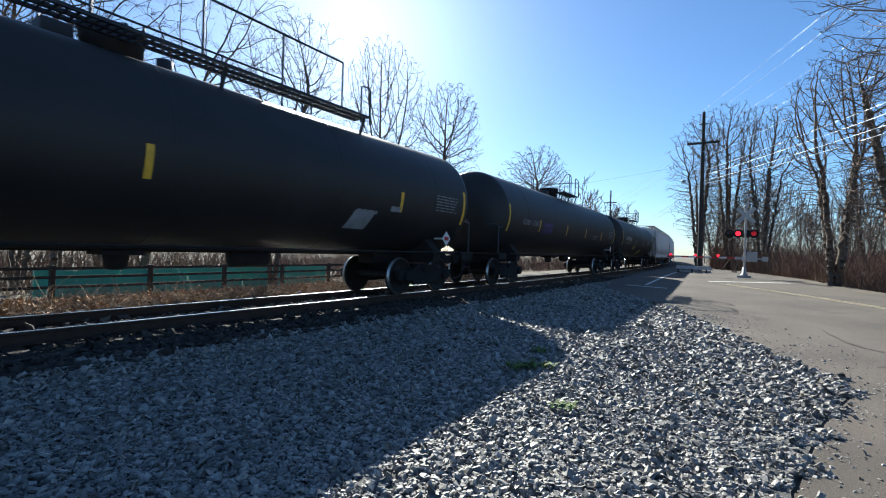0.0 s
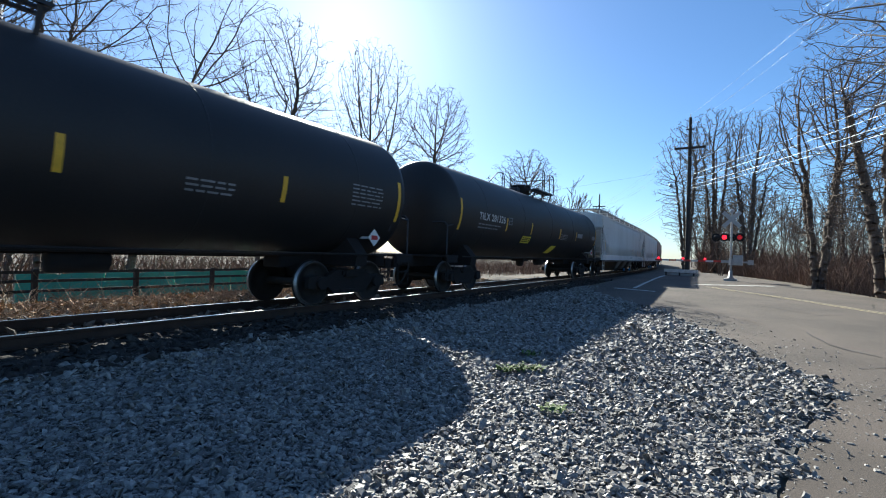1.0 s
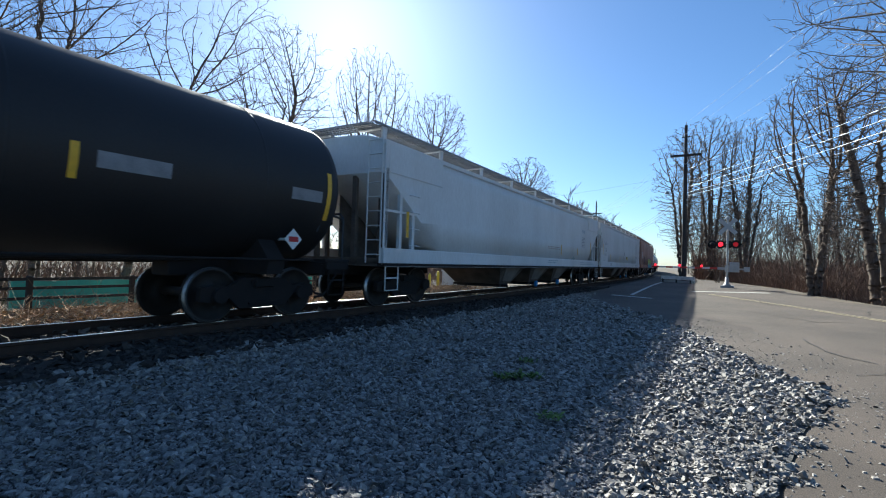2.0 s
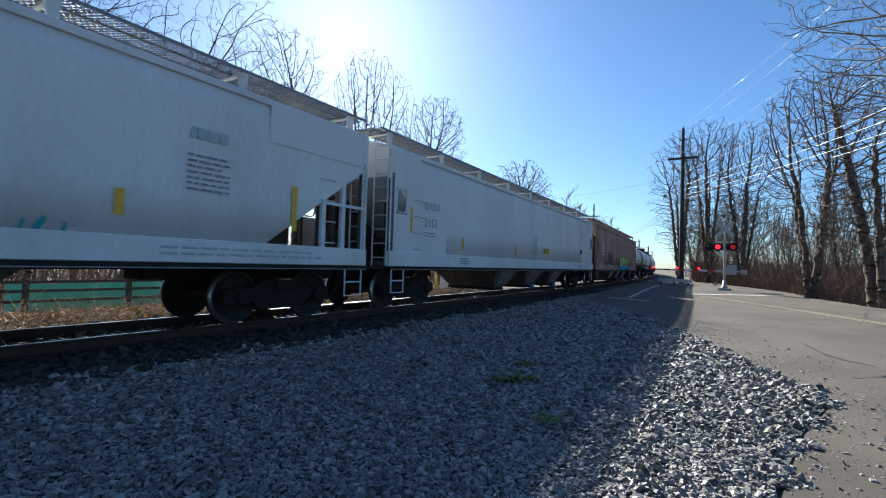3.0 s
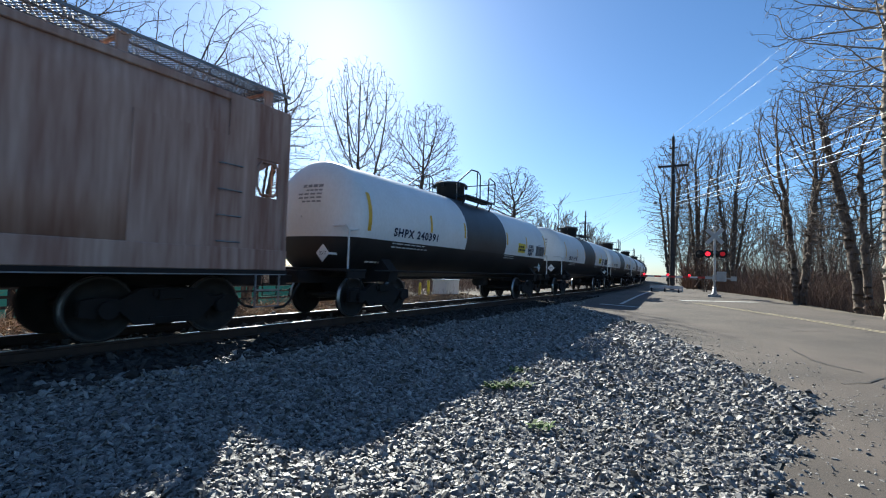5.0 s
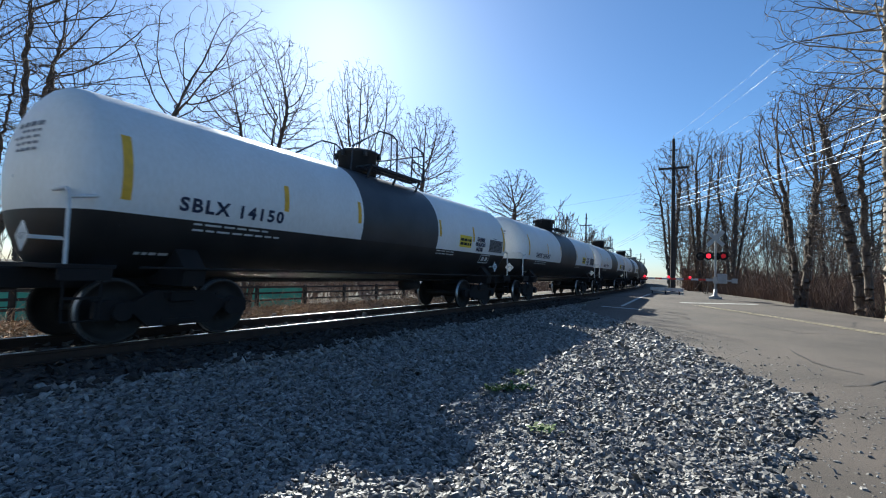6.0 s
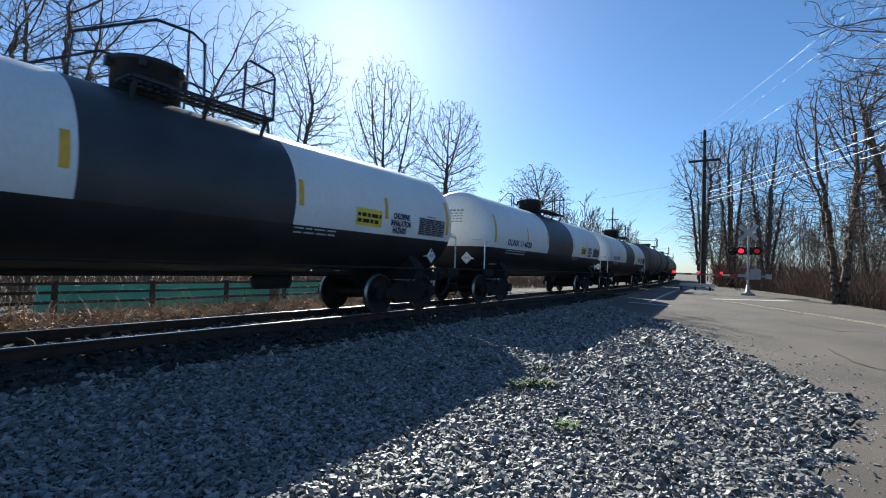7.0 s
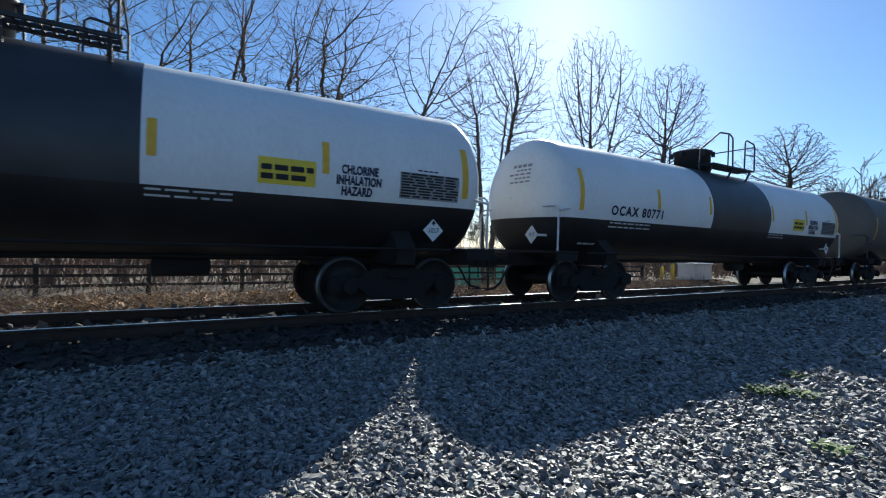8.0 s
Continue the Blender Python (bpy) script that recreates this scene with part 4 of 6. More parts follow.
def black_car(L, label, words=None, seed=1, long_walk=False, style="black", shift=0.0):
    car = thing("tank_car", label, "tank car", "train")
    m = M_BLACK if style == "black" else M_GREYTANK
    part("tank", tank_body(L, R_B, Z_B, style), [m], car, "black enamelled tank" if style == "black" else "grey-brown enamelled tank")
    tank_fittings(car, L, R_B, Z_B, style, long_walk)
    half = L / 2
    sk = Skin(R_B, Z_B)
    sk.dx = shift
    strips(car, sk, (-half + 0.1 - shift, half - 0.12 - shift), 1.95, 2.9, 0.11)
    if words:
        a, b = words
        part("lettering", sk.words(a, -7.15, 2.36, 0.335, 0.10, 2.1, 0.006), M_INKWHITE, car, "white reporting mark lettering")
        part("small_lettering", sk.bars(-7.12, -5.35, 2.02, 2.24, 2, seed, 0.38), M_INKGREY, car)
        fr = Shape()
        for q in ((-4.7, -4.4, 2.34, 2.36), (-4.7, -4.4, 2.58, 2.60), (-4.7, -4.67, 2.36, 2.58), (-4.43, -4.4, 2.36, 2.58), (-4.63, -4.47, 2.46, 2.49)):
            sk.patch(*q, 0, 0.01, fr, 2)
        part("stencil_frame", fr, M_INKGREY, car)
        strips(car, sk, (-4.85, -2.26, 1.65, 4.5), 2.10, 2.56, 0.10)
        pn = part("notice_panel", sk.patch(-3.02, -2.10, 1.74, 2.01), M_YELLOWSIGN, car, "yellow notice panel")
        part("notice_print", sk.bars(-2.98, -2.16, 1.76, 1.96, 3, seed + 1, 0.5, 0.014), M_INKBLACK, pn)
        part("notice_panel", sk.patch(0.75, 1.5, 1.38, 1.74, 0.7), M_YELLOWSIGN, car, "slanted yellow notice panel")
        part("small_lettering", sk.bars(1.8, 2.95, 2.02, 2.32, 4, seed + 2, 0.4), M_INKGREY, car)
        part("small_lettering", sk.patch(4.75, 5.7, 2.28, 2.50), M_INKGREY, car, "grey stencilled patch")
        part("small_lettering", sk.patch(7.9, 8.65, 2.28, 2.50), M_INKGREY, car, "grey stencilled patch")
    elif long_walk:
        strips(car, sk, (0.28, 5.95), 2.08, 2.56, 0.11)
        part("stencil_patch", sk.patch(4.3, 4.95, 1.62, 2.02, 0.4), M_INKGREY, car, "grey slanted stencil patch")
        part("small_lettering", sk.bars(7.4, 8.45, 2.2, 2.66, 6, seed + 2, 0.35), M_INKGREY, car)
        part("small_lettering", sk.bars(4.5, 5.2, 1.95, 2.05, 1, seed + 3, 0.8), M_INKGREY, car)
        part("stencil_patch", sk.patch(5.6, 5.95, 2.08, 2.2), M_INKGREY, car)
    else:
        strips(car, sk, (-4.77, -1.18, 2.07, 5.44), 2.06, 2.53, 0.10)
        if seed == 71:
            part("lettering", sk.words("KDMX 110465", -6.6, 2.26, 0.30, 0.12, 1.7, 0.004), M_INKGREY, car, "faded grey reporting mark lettering")
            part("scrawl", sk.bars(-4.3, -3.3, 2.0, 2.45, 2, 72, 0.8), M_PURPLE, car, "small purple sprayed scrawl")
        else:
            part("lettering", sk.bars(-6.6, -4.9, 2.2, 2.42, 1, seed, 0.8), M_INKGREY, car)
        part("small_lettering", sk.bars(3.64, 4.46, 2.0, 2.25, 3, seed + 1, 0.4), M_INKGREY, car)
        part("small_lettering", sk.bars(7.2, 8.2, 2.15, 2.65, 6, seed + 2, 0.35), M_INKGREY, car)
    sk.dx = 0.0
    for x in (half - 0.95,):
        br = Shape().obox((x, -1.465, 1.52), (x, -0.9, 1.52), 0.05, 0.05)
        pl = part("placard", br.prism([(x, 1.72), (x + 0.2, 1.52), (x, 1.32), (x - 0.2, 1.52)], -1.472, -1.46), M_PLACARD, car, "white and red diamond placard on a bracket")
        part("placard_mark", Skin(wall=1.475).patch(x - 0.11, x + 0.11, 1.47, 1.57, 0, 0.003), M_REDINK, pl)
    return car


# ---- covered hoppers ----
def plate_with_holes(xs, zs, holes, y0, y1):
    """One upright plate on a grid of cells, some of them cut out."""
    sh, n = Shape(), len(zs)
    p = [(x, y, z) for y in (y0, y1) for x in xs for z in zs]
    k, f = len(xs) * n, []
    solid_cell = lambda i, j: 0 <= i < len(xs) - 1 and 0 <= j < n - 1 and (i, j) not in holes
    for i in range(len(xs) - 1):
        for j in range(n - 1):
            if not solid_cell(i, j):
                continue
            a, b, c, d = i * n + j, (i + 1) * n + j, (i + 1) * n + j + 1, i * n + j + 1
            f += [(a, b, c, d), (d + k, c + k, b + k, a + k)]
            for (u, v), o in (((a, b), (i, j - 1)), ((b, c), (i + 1, j)), ((c, d), (i, j + 1)), ((d, a), (i - 1, j))):
                if not solid_cell(*o):
                    f.append((u, u + k, v + k, v))
    return sh.add(p, f)


def hopper_car(L, label, paint, top_end, end_paint, words, seed, rusty=False, open_end=False):
    car = thing("hopper_car", label, "hopper car", "train")
    half, W = L / 2, 1.6
    z_sill0, z_sill1, z_eave, z_roof = 1.06, 1.46, 3.97, 4.22
    side = lambda z: W - 0.02 - 0.05 * max(0.0, (z - 3.4) / 0.7) ** 2 - (0.03 if z < 3.3 else 0.0) * 0
    # the body: a section drawn along the car with sloping ends
    sec = [(-W + 0.02, z_sill1), (-W + 0.02, 2.2), (-W + 0.02, 3.1), (-W + 0.03, 3.6), (-W + 0.07, 3.95), (-W + 0.13, z_eave)]
    n_roof = 10
    roof = [(-(W - 0.13) * math.cos(math.pi * k / n_roof), z_eave + (z_roof - z_eave) * math.sin(math.pi * k / n_roof)) for k in range(1, n_roof)]
    sec = sec + roof + [(-y, z) for y, z in reversed(sec)]
    n = len(sec)
    body = Shape()
    xs = [-half, -half + 1.6, -half + 2.6, 0, half - 2.6, half - 1.6, half]
    def lift(x, z):
        """Lower edge of the slope sheet near the ends."""
        e = min(x + half, half - x)
        return max(z, 3.25 - (3.25 - z_sill1) * min(1.0, e / 2.6)) if z < 3.25 else z
    p = []
    for x in xs:
        p += [(x, y, lift(x, z)) for y, z in sec]
    f = []
    for i in range(len(xs) - 1):
        f += [(i * n + j, i * n + j + 1, (i + 1) * n + j + 1, (i + 1) * n + j) for j in range(n - 1)]
        f.append((i * n + n - 1, i * n, (i + 1) * n, (i + 1) * n + n - 1))
    body.add(p, f, 0, True)
    k = len(xs) - 1
    body.add(p[:n], [tuple(range(n))], 1).add(p[k * n:], [tuple(range(n - 1, -1, -1))], 1)
    part("hull", body, [paint, top_end], car)
    # side sheets that run on past the slope sheets to the corner posts, each with an opening
    for sg in (-1, 1):
        for e in (-1, 1):
            X = lambda u: e * (half - u)
            ys = sorted((sg * (W - 0.025), sg * W))
            part("corner_post", Shape().box(*sorted((X(0.0), X(0.16))), *ys, z_sill0, z_eave, 0, 0.004), paint, car)
            if open_end:
                part("end_side_sheet", plate_with_holes([X(u) for u in (0.16, 2.6)], (3.26, z_eave - 0.05), (), *ys), paint, car, "side sheet above the open end")
                part("end_bar", Shape().obox((X(0.0), sg * (W - 0.012), 2.35), (X(1.3), sg * (W - 0.012), 2.35), 0.03, 0.06), paint, car)
                for u in (0.7, 1.25):
                    part("end_post", Shape().box(X(u) - 0.05, X(u) + 0.05, *sorted((sg * (W - 0.1), sg * (W - 0.02))), z_sill1, 2.4 if u > 1 else 2.8), paint, car)
                continue
            pl = plate_with_holes([X(u) for u in (0.16, 0.24, 0.70, 1.25, 2.7)], (z_sill1, 2.38, 3.04, 3.3, z_eave - 0.05), ((1, 1), (3, 3)), *ys)
            lip = [(X(0.26), 2.5), (X(0.32), 2.42), (X(0.60), 2.42), (X(0.68), 2.55), (X(0.68), 2.88), (X(0.60), 3.0), (X(0.32), 3.0), (X(0.26), 2.92), (X(0.26), 2.5)]
            part("opening_rim", Shape().tube([(q, sg * W, z) for q, z in lip], 0.025, 5), paint, car)
            part("end_side_sheet", pl, paint, car, "side sheet with an oblong opening")
    sills = Shape()
    for sg in (-1, 1):
        y0, y1 = sorted((sg * (W - 0.10), sg * (W + 0.035)))
        sills.box(-half, half, y0, y1, z_sill0 + 0.04, z_sill1, 0, 0.012)
        y0, y1 = sorted((sg * (W - 0.16), sg * (W + 0.055)))
        sills.box(-half + 0.0, half - 0.0, y0, y1, z_sill0 - 0.03, z_sill0 + 0.04, 1)
    part("side_sill", sills, [paint, M_TRUCK], car, "flanged side sill")
    for sg in (-1, 1):
        part("sill_lip", Shape().box(-half + 0.02, half - 0.02, *sorted((sg * (W + 0.036), sg * (W + 0.062))), z_sill0 - 0.045, z_sill0 - 0.028), M_GALV, car, "thin bright lower edge of the sill")
    eave = Shape()
    for sg in (-1, 1):
        y0, y1 = sorted((sg * (W - 0.17), sg * (W - 0.015)))
        eave.box(-half, half, y0, y1, z_eave - 0.07, z_eave + 0.05, 0, 0.012)
    part("eave_angle", eave, paint, car)
    # end frames
    for e in (-1, 1):
        en = Shape()
        x = e * (half - 0.05)
        for y in (-W + 0.06, W - 0.06, -0.62, 0.62):
            en.box(min(x, x - e * 0.10), max(x, x - e * 0.10), y - 0.06, y + 0.06, z_sill0, 3.35)
        en.box(min(x, x - e * 0.1), max(x, x - e * 0.1), -W + 0.05, W - 0.05, 1.02, 1.22)
        en.box(min(x, x - e * 3.1), max(x, x - e * 3.1), -W + 0.1, W - 0.1, 1.06, 1.14)
        part("end_frame", en, end_paint, car, "open end frame below the slope sheet")
        ld = Shape()
        for y in (-W + 0.08, -W + 0.50):
            ld.tube([(x + e * 0.06, y, 1.1), (x + e * 0.06, y, z_eave + 0.1)], 0.02, 5)
        for k in range(9):
            z = 1.3 + k * 0.34
            ld.tube([(x + e * 0.06, -W + 0.08, z), (x + e * 0.06, -W + 0.50, z)], 0.014, 5)
        part("ladder", ld, paint, car)
        for sg in (-1, 1):
            for k in range(4):
                z = 1.55 + k * 0.42
                gr = Shape().tube([(e * (half - 1.02), sg * (W + 0.01), z), (e * (half - 1.02), sg * (W + 0.07), z), (e * (half - 1.40), sg * (W + 0.07), z), (e * (half - 1.40), sg * (W + 0.01), z)], 0.013, 5)
                part("grab_iron", gr, paint if not rusty else M_GALV, car)
            st = Shape()
            x0, x1 = e * (half - 0.12), e * (half - 0.62)
            st.tube([(x0, sg * W, 1.05), (x0, sg * W, 0.46), (x1, sg * W, 0.46), (x1, sg * W, 1.05)], 0.018, 6)
            st.obox((x0, sg * W, 0.75), (x1, sg * W, 0.75), 0.05, 0.03)
            part("sill_step", st, paint if not rusty else M_GALV, car)
        # added plate shuts out the bright view through the end, for the far sheet
        part("end_backing", Shape().prism([(e * (half - 0.55), 1.14), (e * (half - 2.9), 1.14), (e * (half - 2.55), 1.5), (e * (half - 0.55), 2.85)], 0.28, 0.31), M_HOPBROWN, car, "added brown backing plate under the slope sheet")
        # slope-sheet stiffeners
        for y in (-0.9, 0.9):
            part("slope_post", Shape().obox((e * (half - 0.75), y, 1.1), (e * (half - 0.75), y, 2.75), 0.10, 0.08), end_paint, car)
        part("stub_sill", Shape().box(min(e * (half - 4.0), e * (half + 0.35)), max(e * (half - 4.0), e * (half + 0.35)), -0.3, 0.3, 0.78, 1.08, 0, 0.02), M_TRUCK, car)
    wheel = Shape()
    xb = -half - 0.12
    wheel.tube([(xb, 0.3 + 0.28 * math.cos(a), 2.35 + 0.28 * math.sin(a)) for a in [i * math.pi / 10 for i in range(21)]], 0.018, 5)
    for k in range(4):
        a = k * math.pi / 2
        wheel.tube([(xb, 0.3, 2.35), (xb, 0.3 + 0.28 * math.cos(a), 2.35 + 0.28 * math.sin(a))], 0.012, 5)
    wheel.box(xb + 0.04, xb + 0.22, 0.1, 0.5, 2.0, 2.7)
    part("brake_wheel", wheel, M_TRUCK, car, "hand-brake wheel")
    # hopper bays
    for b in range(3):
        c = (b - 1) * 3.2 + (0.9 if rusty else 0.6)
        bay = Shape()
        t, q = [(c - 1.15, -1.40), (c + 1.55, -1.40), (c + 1.55, 1.40), (c - 1.15, 1.40)], [(c - 0.30, -0.98), (c + 0.70, -0.98), (c + 0.70, 0.98), (c - 0.30, 0.98)]
        bay.add([(a, d, 1.12) for a, d in t] + [(a, d, 0.36) for a, d in q], [(0, 1, 5, 4), (1, 2, 6, 5), (2, 3, 7, 6), (3, 0, 4, 7), (4, 5, 6, 7), (3, 2, 1, 0)])
        gp = part("hopper_bay", bay, M_HOPBROWN, car, "dark brown sloping hopper bay")
        slant = lambda z, o: -1.40 + 0.42 * (1.12 - z) / 0.76 - o
        # paler plate puts the lit look of the bay's side face into colour
        plate = [(c - 0.55, 1.08), (c + 1.0, 1.08), (c + 0.62, 0.48), (c - 0.22, 0.48)]
        part("bay_panel", Shape().add([(x, slant(z, o), z) for o in (0.006, 0.022) for x, z in plate], [(0, 1, 2, 3), (7, 6, 5, 4), (0, 4, 5, 1), (1, 5, 6, 2), (2, 6, 7, 3), (3, 7, 4, 0)]), M_HOPGREY if rusty else M_BAYLIT, gp, "pale grey bay panel" if rusty else "grey plate painted as the lit bay side")
        ga = Shape().box(c - 0.24, c + 0.62, -0.95, 0.95, 0.24, 0.36, 0, 0.015)
        ga.tube([(c, -1.2, 0.30), (c, 1.2, 0.30)], 0.05, 8)
        part("outlet_gate", ga, M_TRUCK, gp)
        if b in (1, 2):
            part("outlet_cap", Shape().lathe([(-0.06, 0.03), (-0.05, 0.13), (0.05, 0.13), (0.06, 0.03)], "y", 16, at=(c, -1.22, 0.30)), M_BLUE, gp, "blue outlet cap")
    part("center_sill", Shape().box(-half + 3, half - 3, -0.22, 0.22, 0.95, 1.1), M_TRUCK, car)
    # roof: hatch trough and running boards of open grating
    hat = Shape()
    hat.box(-half + 1.3, half - 1.3, -0.38, 0.38, z_roof - 0.05, z_roof + 0.13, 0, 0.03)
    for i in range(6):
        x = -half + 2.2 + i * (2 * half - 4.4) / 5
        hat.box(x - 0.06, x + 0.06, -0.42, 0.42, z_roof + 0.05, z_roof + 0.19, 0, 0.015)
    part("roof_hatch", hat, paint, car, "long roof hatch cover")
    zb = 4.44
    for sg in (-1, 1):
        rb = Shape()
        y0, y1 = sg * 0.60, sg * 1.36
        for y in (y0, y1):
            rb.box(-half - 0.15, half + 0.15, y - 0.012, y + 0.012, zb - 0.05, zb)
        k = int((2 * half + 0.3 - 0.40) / 0.08)
        for i in range(k):
            x = -half - 0.15 + i * 0.08
            rb.obox((x, y0, zb - 0.02), (x + 0.40, y1, zb - 0.02), 0.010, 0.022)
            rb.obox((x + 0.40, y0, zb - 0.02), (x, y1, zb - 0.02), 0.010, 0.022)
        rb.box(-half - 0.15, half + 0.15, (y0 + y1) / 2 - 0.010, (y0 + y1) / 2 + 0.010, zb - 0.04, zb)
        part("running_board", rb, M_GALV, car, "galvanised open-grating running board")
        for i in range(9):
            sp = Shape()
            x = -half + 0.3 + i * (2 * half - 0.6) / 8
            sp.prism([(x - 0.09, zb - 0.05), (x + 0.09, zb - 0.05), (x + 0.05, z_eave + 0.03), (x - 0.05, z_eave + 0.03)], sg * 1.26, sg * 1.32)
            sp.box(x - 0.03, x + 0.03, min(sg * 0.5, sg * 1.34), max(sg * 0.5, sg * 1.34), zb - 0.085, zb - 0.05)
            part("board_bracket", sp, paint, car)
    for e in (-1, 1):
        rb = Shape()
        x0, x1 = e * (half + 0.15), e * (half - 0.42)
        for i in range(24):
            y = -1.16 + i * 2.32 / 23
            rb.obox((x0, y, zb - 0.02), (x1, y, zb - 0.02), 0.014, 0.03)
        for u in range(5):
            x = x0 + (x1 - x0) * u / 4
            rb.obox((x, -1.18, zb - 0.02), (x, 1.18, zb - 0.02), 0.014, 0.03)
        part("end_board", rb, M_GALV, car, "grating across the roof end")
    sk = Skin(profile=lambda z: 1.602 if z > z_sill1 else 1.637)
    sw = Skin(wall=1.60)
    low = Skin(wall=1.636)
    words(car, sk, sw, low, half)
    truck(car, -(half - 1.75))
    truck(car, half - 1.75)
    draft_gear(car, half + 0.25)
    return car


def scribble(skin, x0, x1, z0, z1, loops, seed, w=0.035):
    """A looping hand-sprayed line."""
    rr, sh = random.Random(seed), Shape()
    n = loops * 14
    ph, am = rr.uniform(0, 6), [rr.uniform(0.55, 1.0) for _ in range(loops + 1)]
    pts = []
    for i in range(n + 1):
        f, a = i / n, 2 * math.pi * i / 14
        pts.append((x0 + (x1 - x0) * f + 0.16 * (z1 - z0) * math.sin(a * 1.0 + ph) * 1.5, (z0 + z1) / 2 + (z1 - z0) / 2 * am[int(f * loops)] * math.cos(a + 0.7 * math.sin(3 * f + ph))))
    for (a, b), (c, d) in zip(pts, pts[1:]):
        l = math.hypot(c - a, d - b) or 1.0
        nx, nz = -(d - b) / l * w / 2, (c - a) / l * w / 2
        sh.add([skin(a - nx, b - nz, 0.012), skin(c - nx, d - nz, 0.012), skin(c + nx, d + nz, 0.012), skin(a + nx, b + nz, 0.012)], [(0, 1, 2, 3)])
    return sh


def words_first(car, sk, sw, low, half):
    for x, z0, z1 in ((-half + 0.95, 1.75, 2.4), (3.07, 1.68, 2.16), (6.07, 1.72, 2.08), (8.98, 1.72, 2.55)):
        part("reflective_strip", sk.patch(x - 0.06, x + 0.06, z0, z1), M_YELLOW, car, "yellow reflective strip")
    part("lettering", sk.bars(1.0, 2.85, 1.86, 2.02, 2, 31, 0.5), M_INKFAINT, car, "faded rust-coloured lettering")
    part("small_lettering", sk.bars(6.95, 7.65, 2.15, 2.75, 7, 32, 0.35), M_INKGREY, car)
    part("scrawl", scribble(sw, 2.6, 4.9, 1.20, 1.52, 7, 33), M_TEAL, car, "teal sprayed looping scrawl")
    part("scrawl", scribble(sw, 5.0, 5.4, 1.20, 1.62, 2, 36), M_TEAL, car, "teal sprayed looping scrawl")
    part("white_patch", low.patch(7.62, 7.86, 1.18, 1.40), M_PLACARD, car, "clean white paint patch")
    part("lettering", sk.bars(7.0, 7.6, 2.98, 3.16, 1, 37, 0.9), M_INKFAINT2, car, "faded lettering")
    part("scrawl", low.bars(1.0, 2.5, 1.2, 1.38, 2, 34, 0.5), M_INKFAINT2, car, "faded blue painted scrawl")
    part("small_lettering", low.bars(6.6, 9.8, 1.16, 1.34, 2, 35, 0.4), M_INKFAINT2, car)


def words_second(car, sk, sw, low, half):
    part("lettering", sk.words("GVDX", -8.9, 2.63, 0.30, 0.25, 0.78), M_INKGREY, car, "dark stencilled mark")
    part("lettering", sk.words("2153", -8.9, 2.17, 0.32, 0.12, 0.64), M_INKGREY, car, "dark stencilled number")
    part("small_lettering", sk.bars(-8.9, -8.3, 1.86, 2.02, 2, 41, 0.35), M_INKGREY, car)
    for x, z0, z1 in ((-9.5, 1.95, 2.62), (-6.68, 1.62, 2.0), (-2.34, 1.57, 2.0), (1.76, 1.62, 2.0), (6.05, 1.72, 2.28), (9.5, 1.72, 2.45)):
        part("reflective_strip", sk.patch(x - 0.05, x + 0.05, z0, z1), M_YELLOW, car, "yellow reflective strip")
    part("small_lettering", sk.bars(-0.42, 0.12, 1.64, 2.4, 8, 42, 0.4), M_INKGREY, car)
    pn = part("notice_panel", sk.patch(0.96, 1.7, 1.76, 2.02), M_YELLOWSIGN, car, "small yellow notice panel")
    part("notice_print", sk.bars(1.0, 1.65, 1.78, 1.98, 2, 43, 0.5, 0.014), M_INKBLACK, pn)
    board = part("data_panel", sk.patch(7.24, 7.78, 1.90, 2.22), M_PLACARD, car, "white-edged dark data panel")
    for x in (7.27, 7.53):
        part("data_print", sk.patch(x, x + 0.22, 1.96, 2.19, 0, 0.014), M_INKBLACK, board)
    part("small_lettering", low.bars(6.9, 7.7, 1.16, 1.34, 2, 44, 0.5), M_INKGREY, car)
    part("small_lettering", low.bars(-6.9, -6.3, 1.16, 1.38, 3, 45, 0.5), M_INKGREY, car)
    part("white_patch", low.patch(-7.6, -7.3, 1.2, 1.36), M_PLACARD, car)


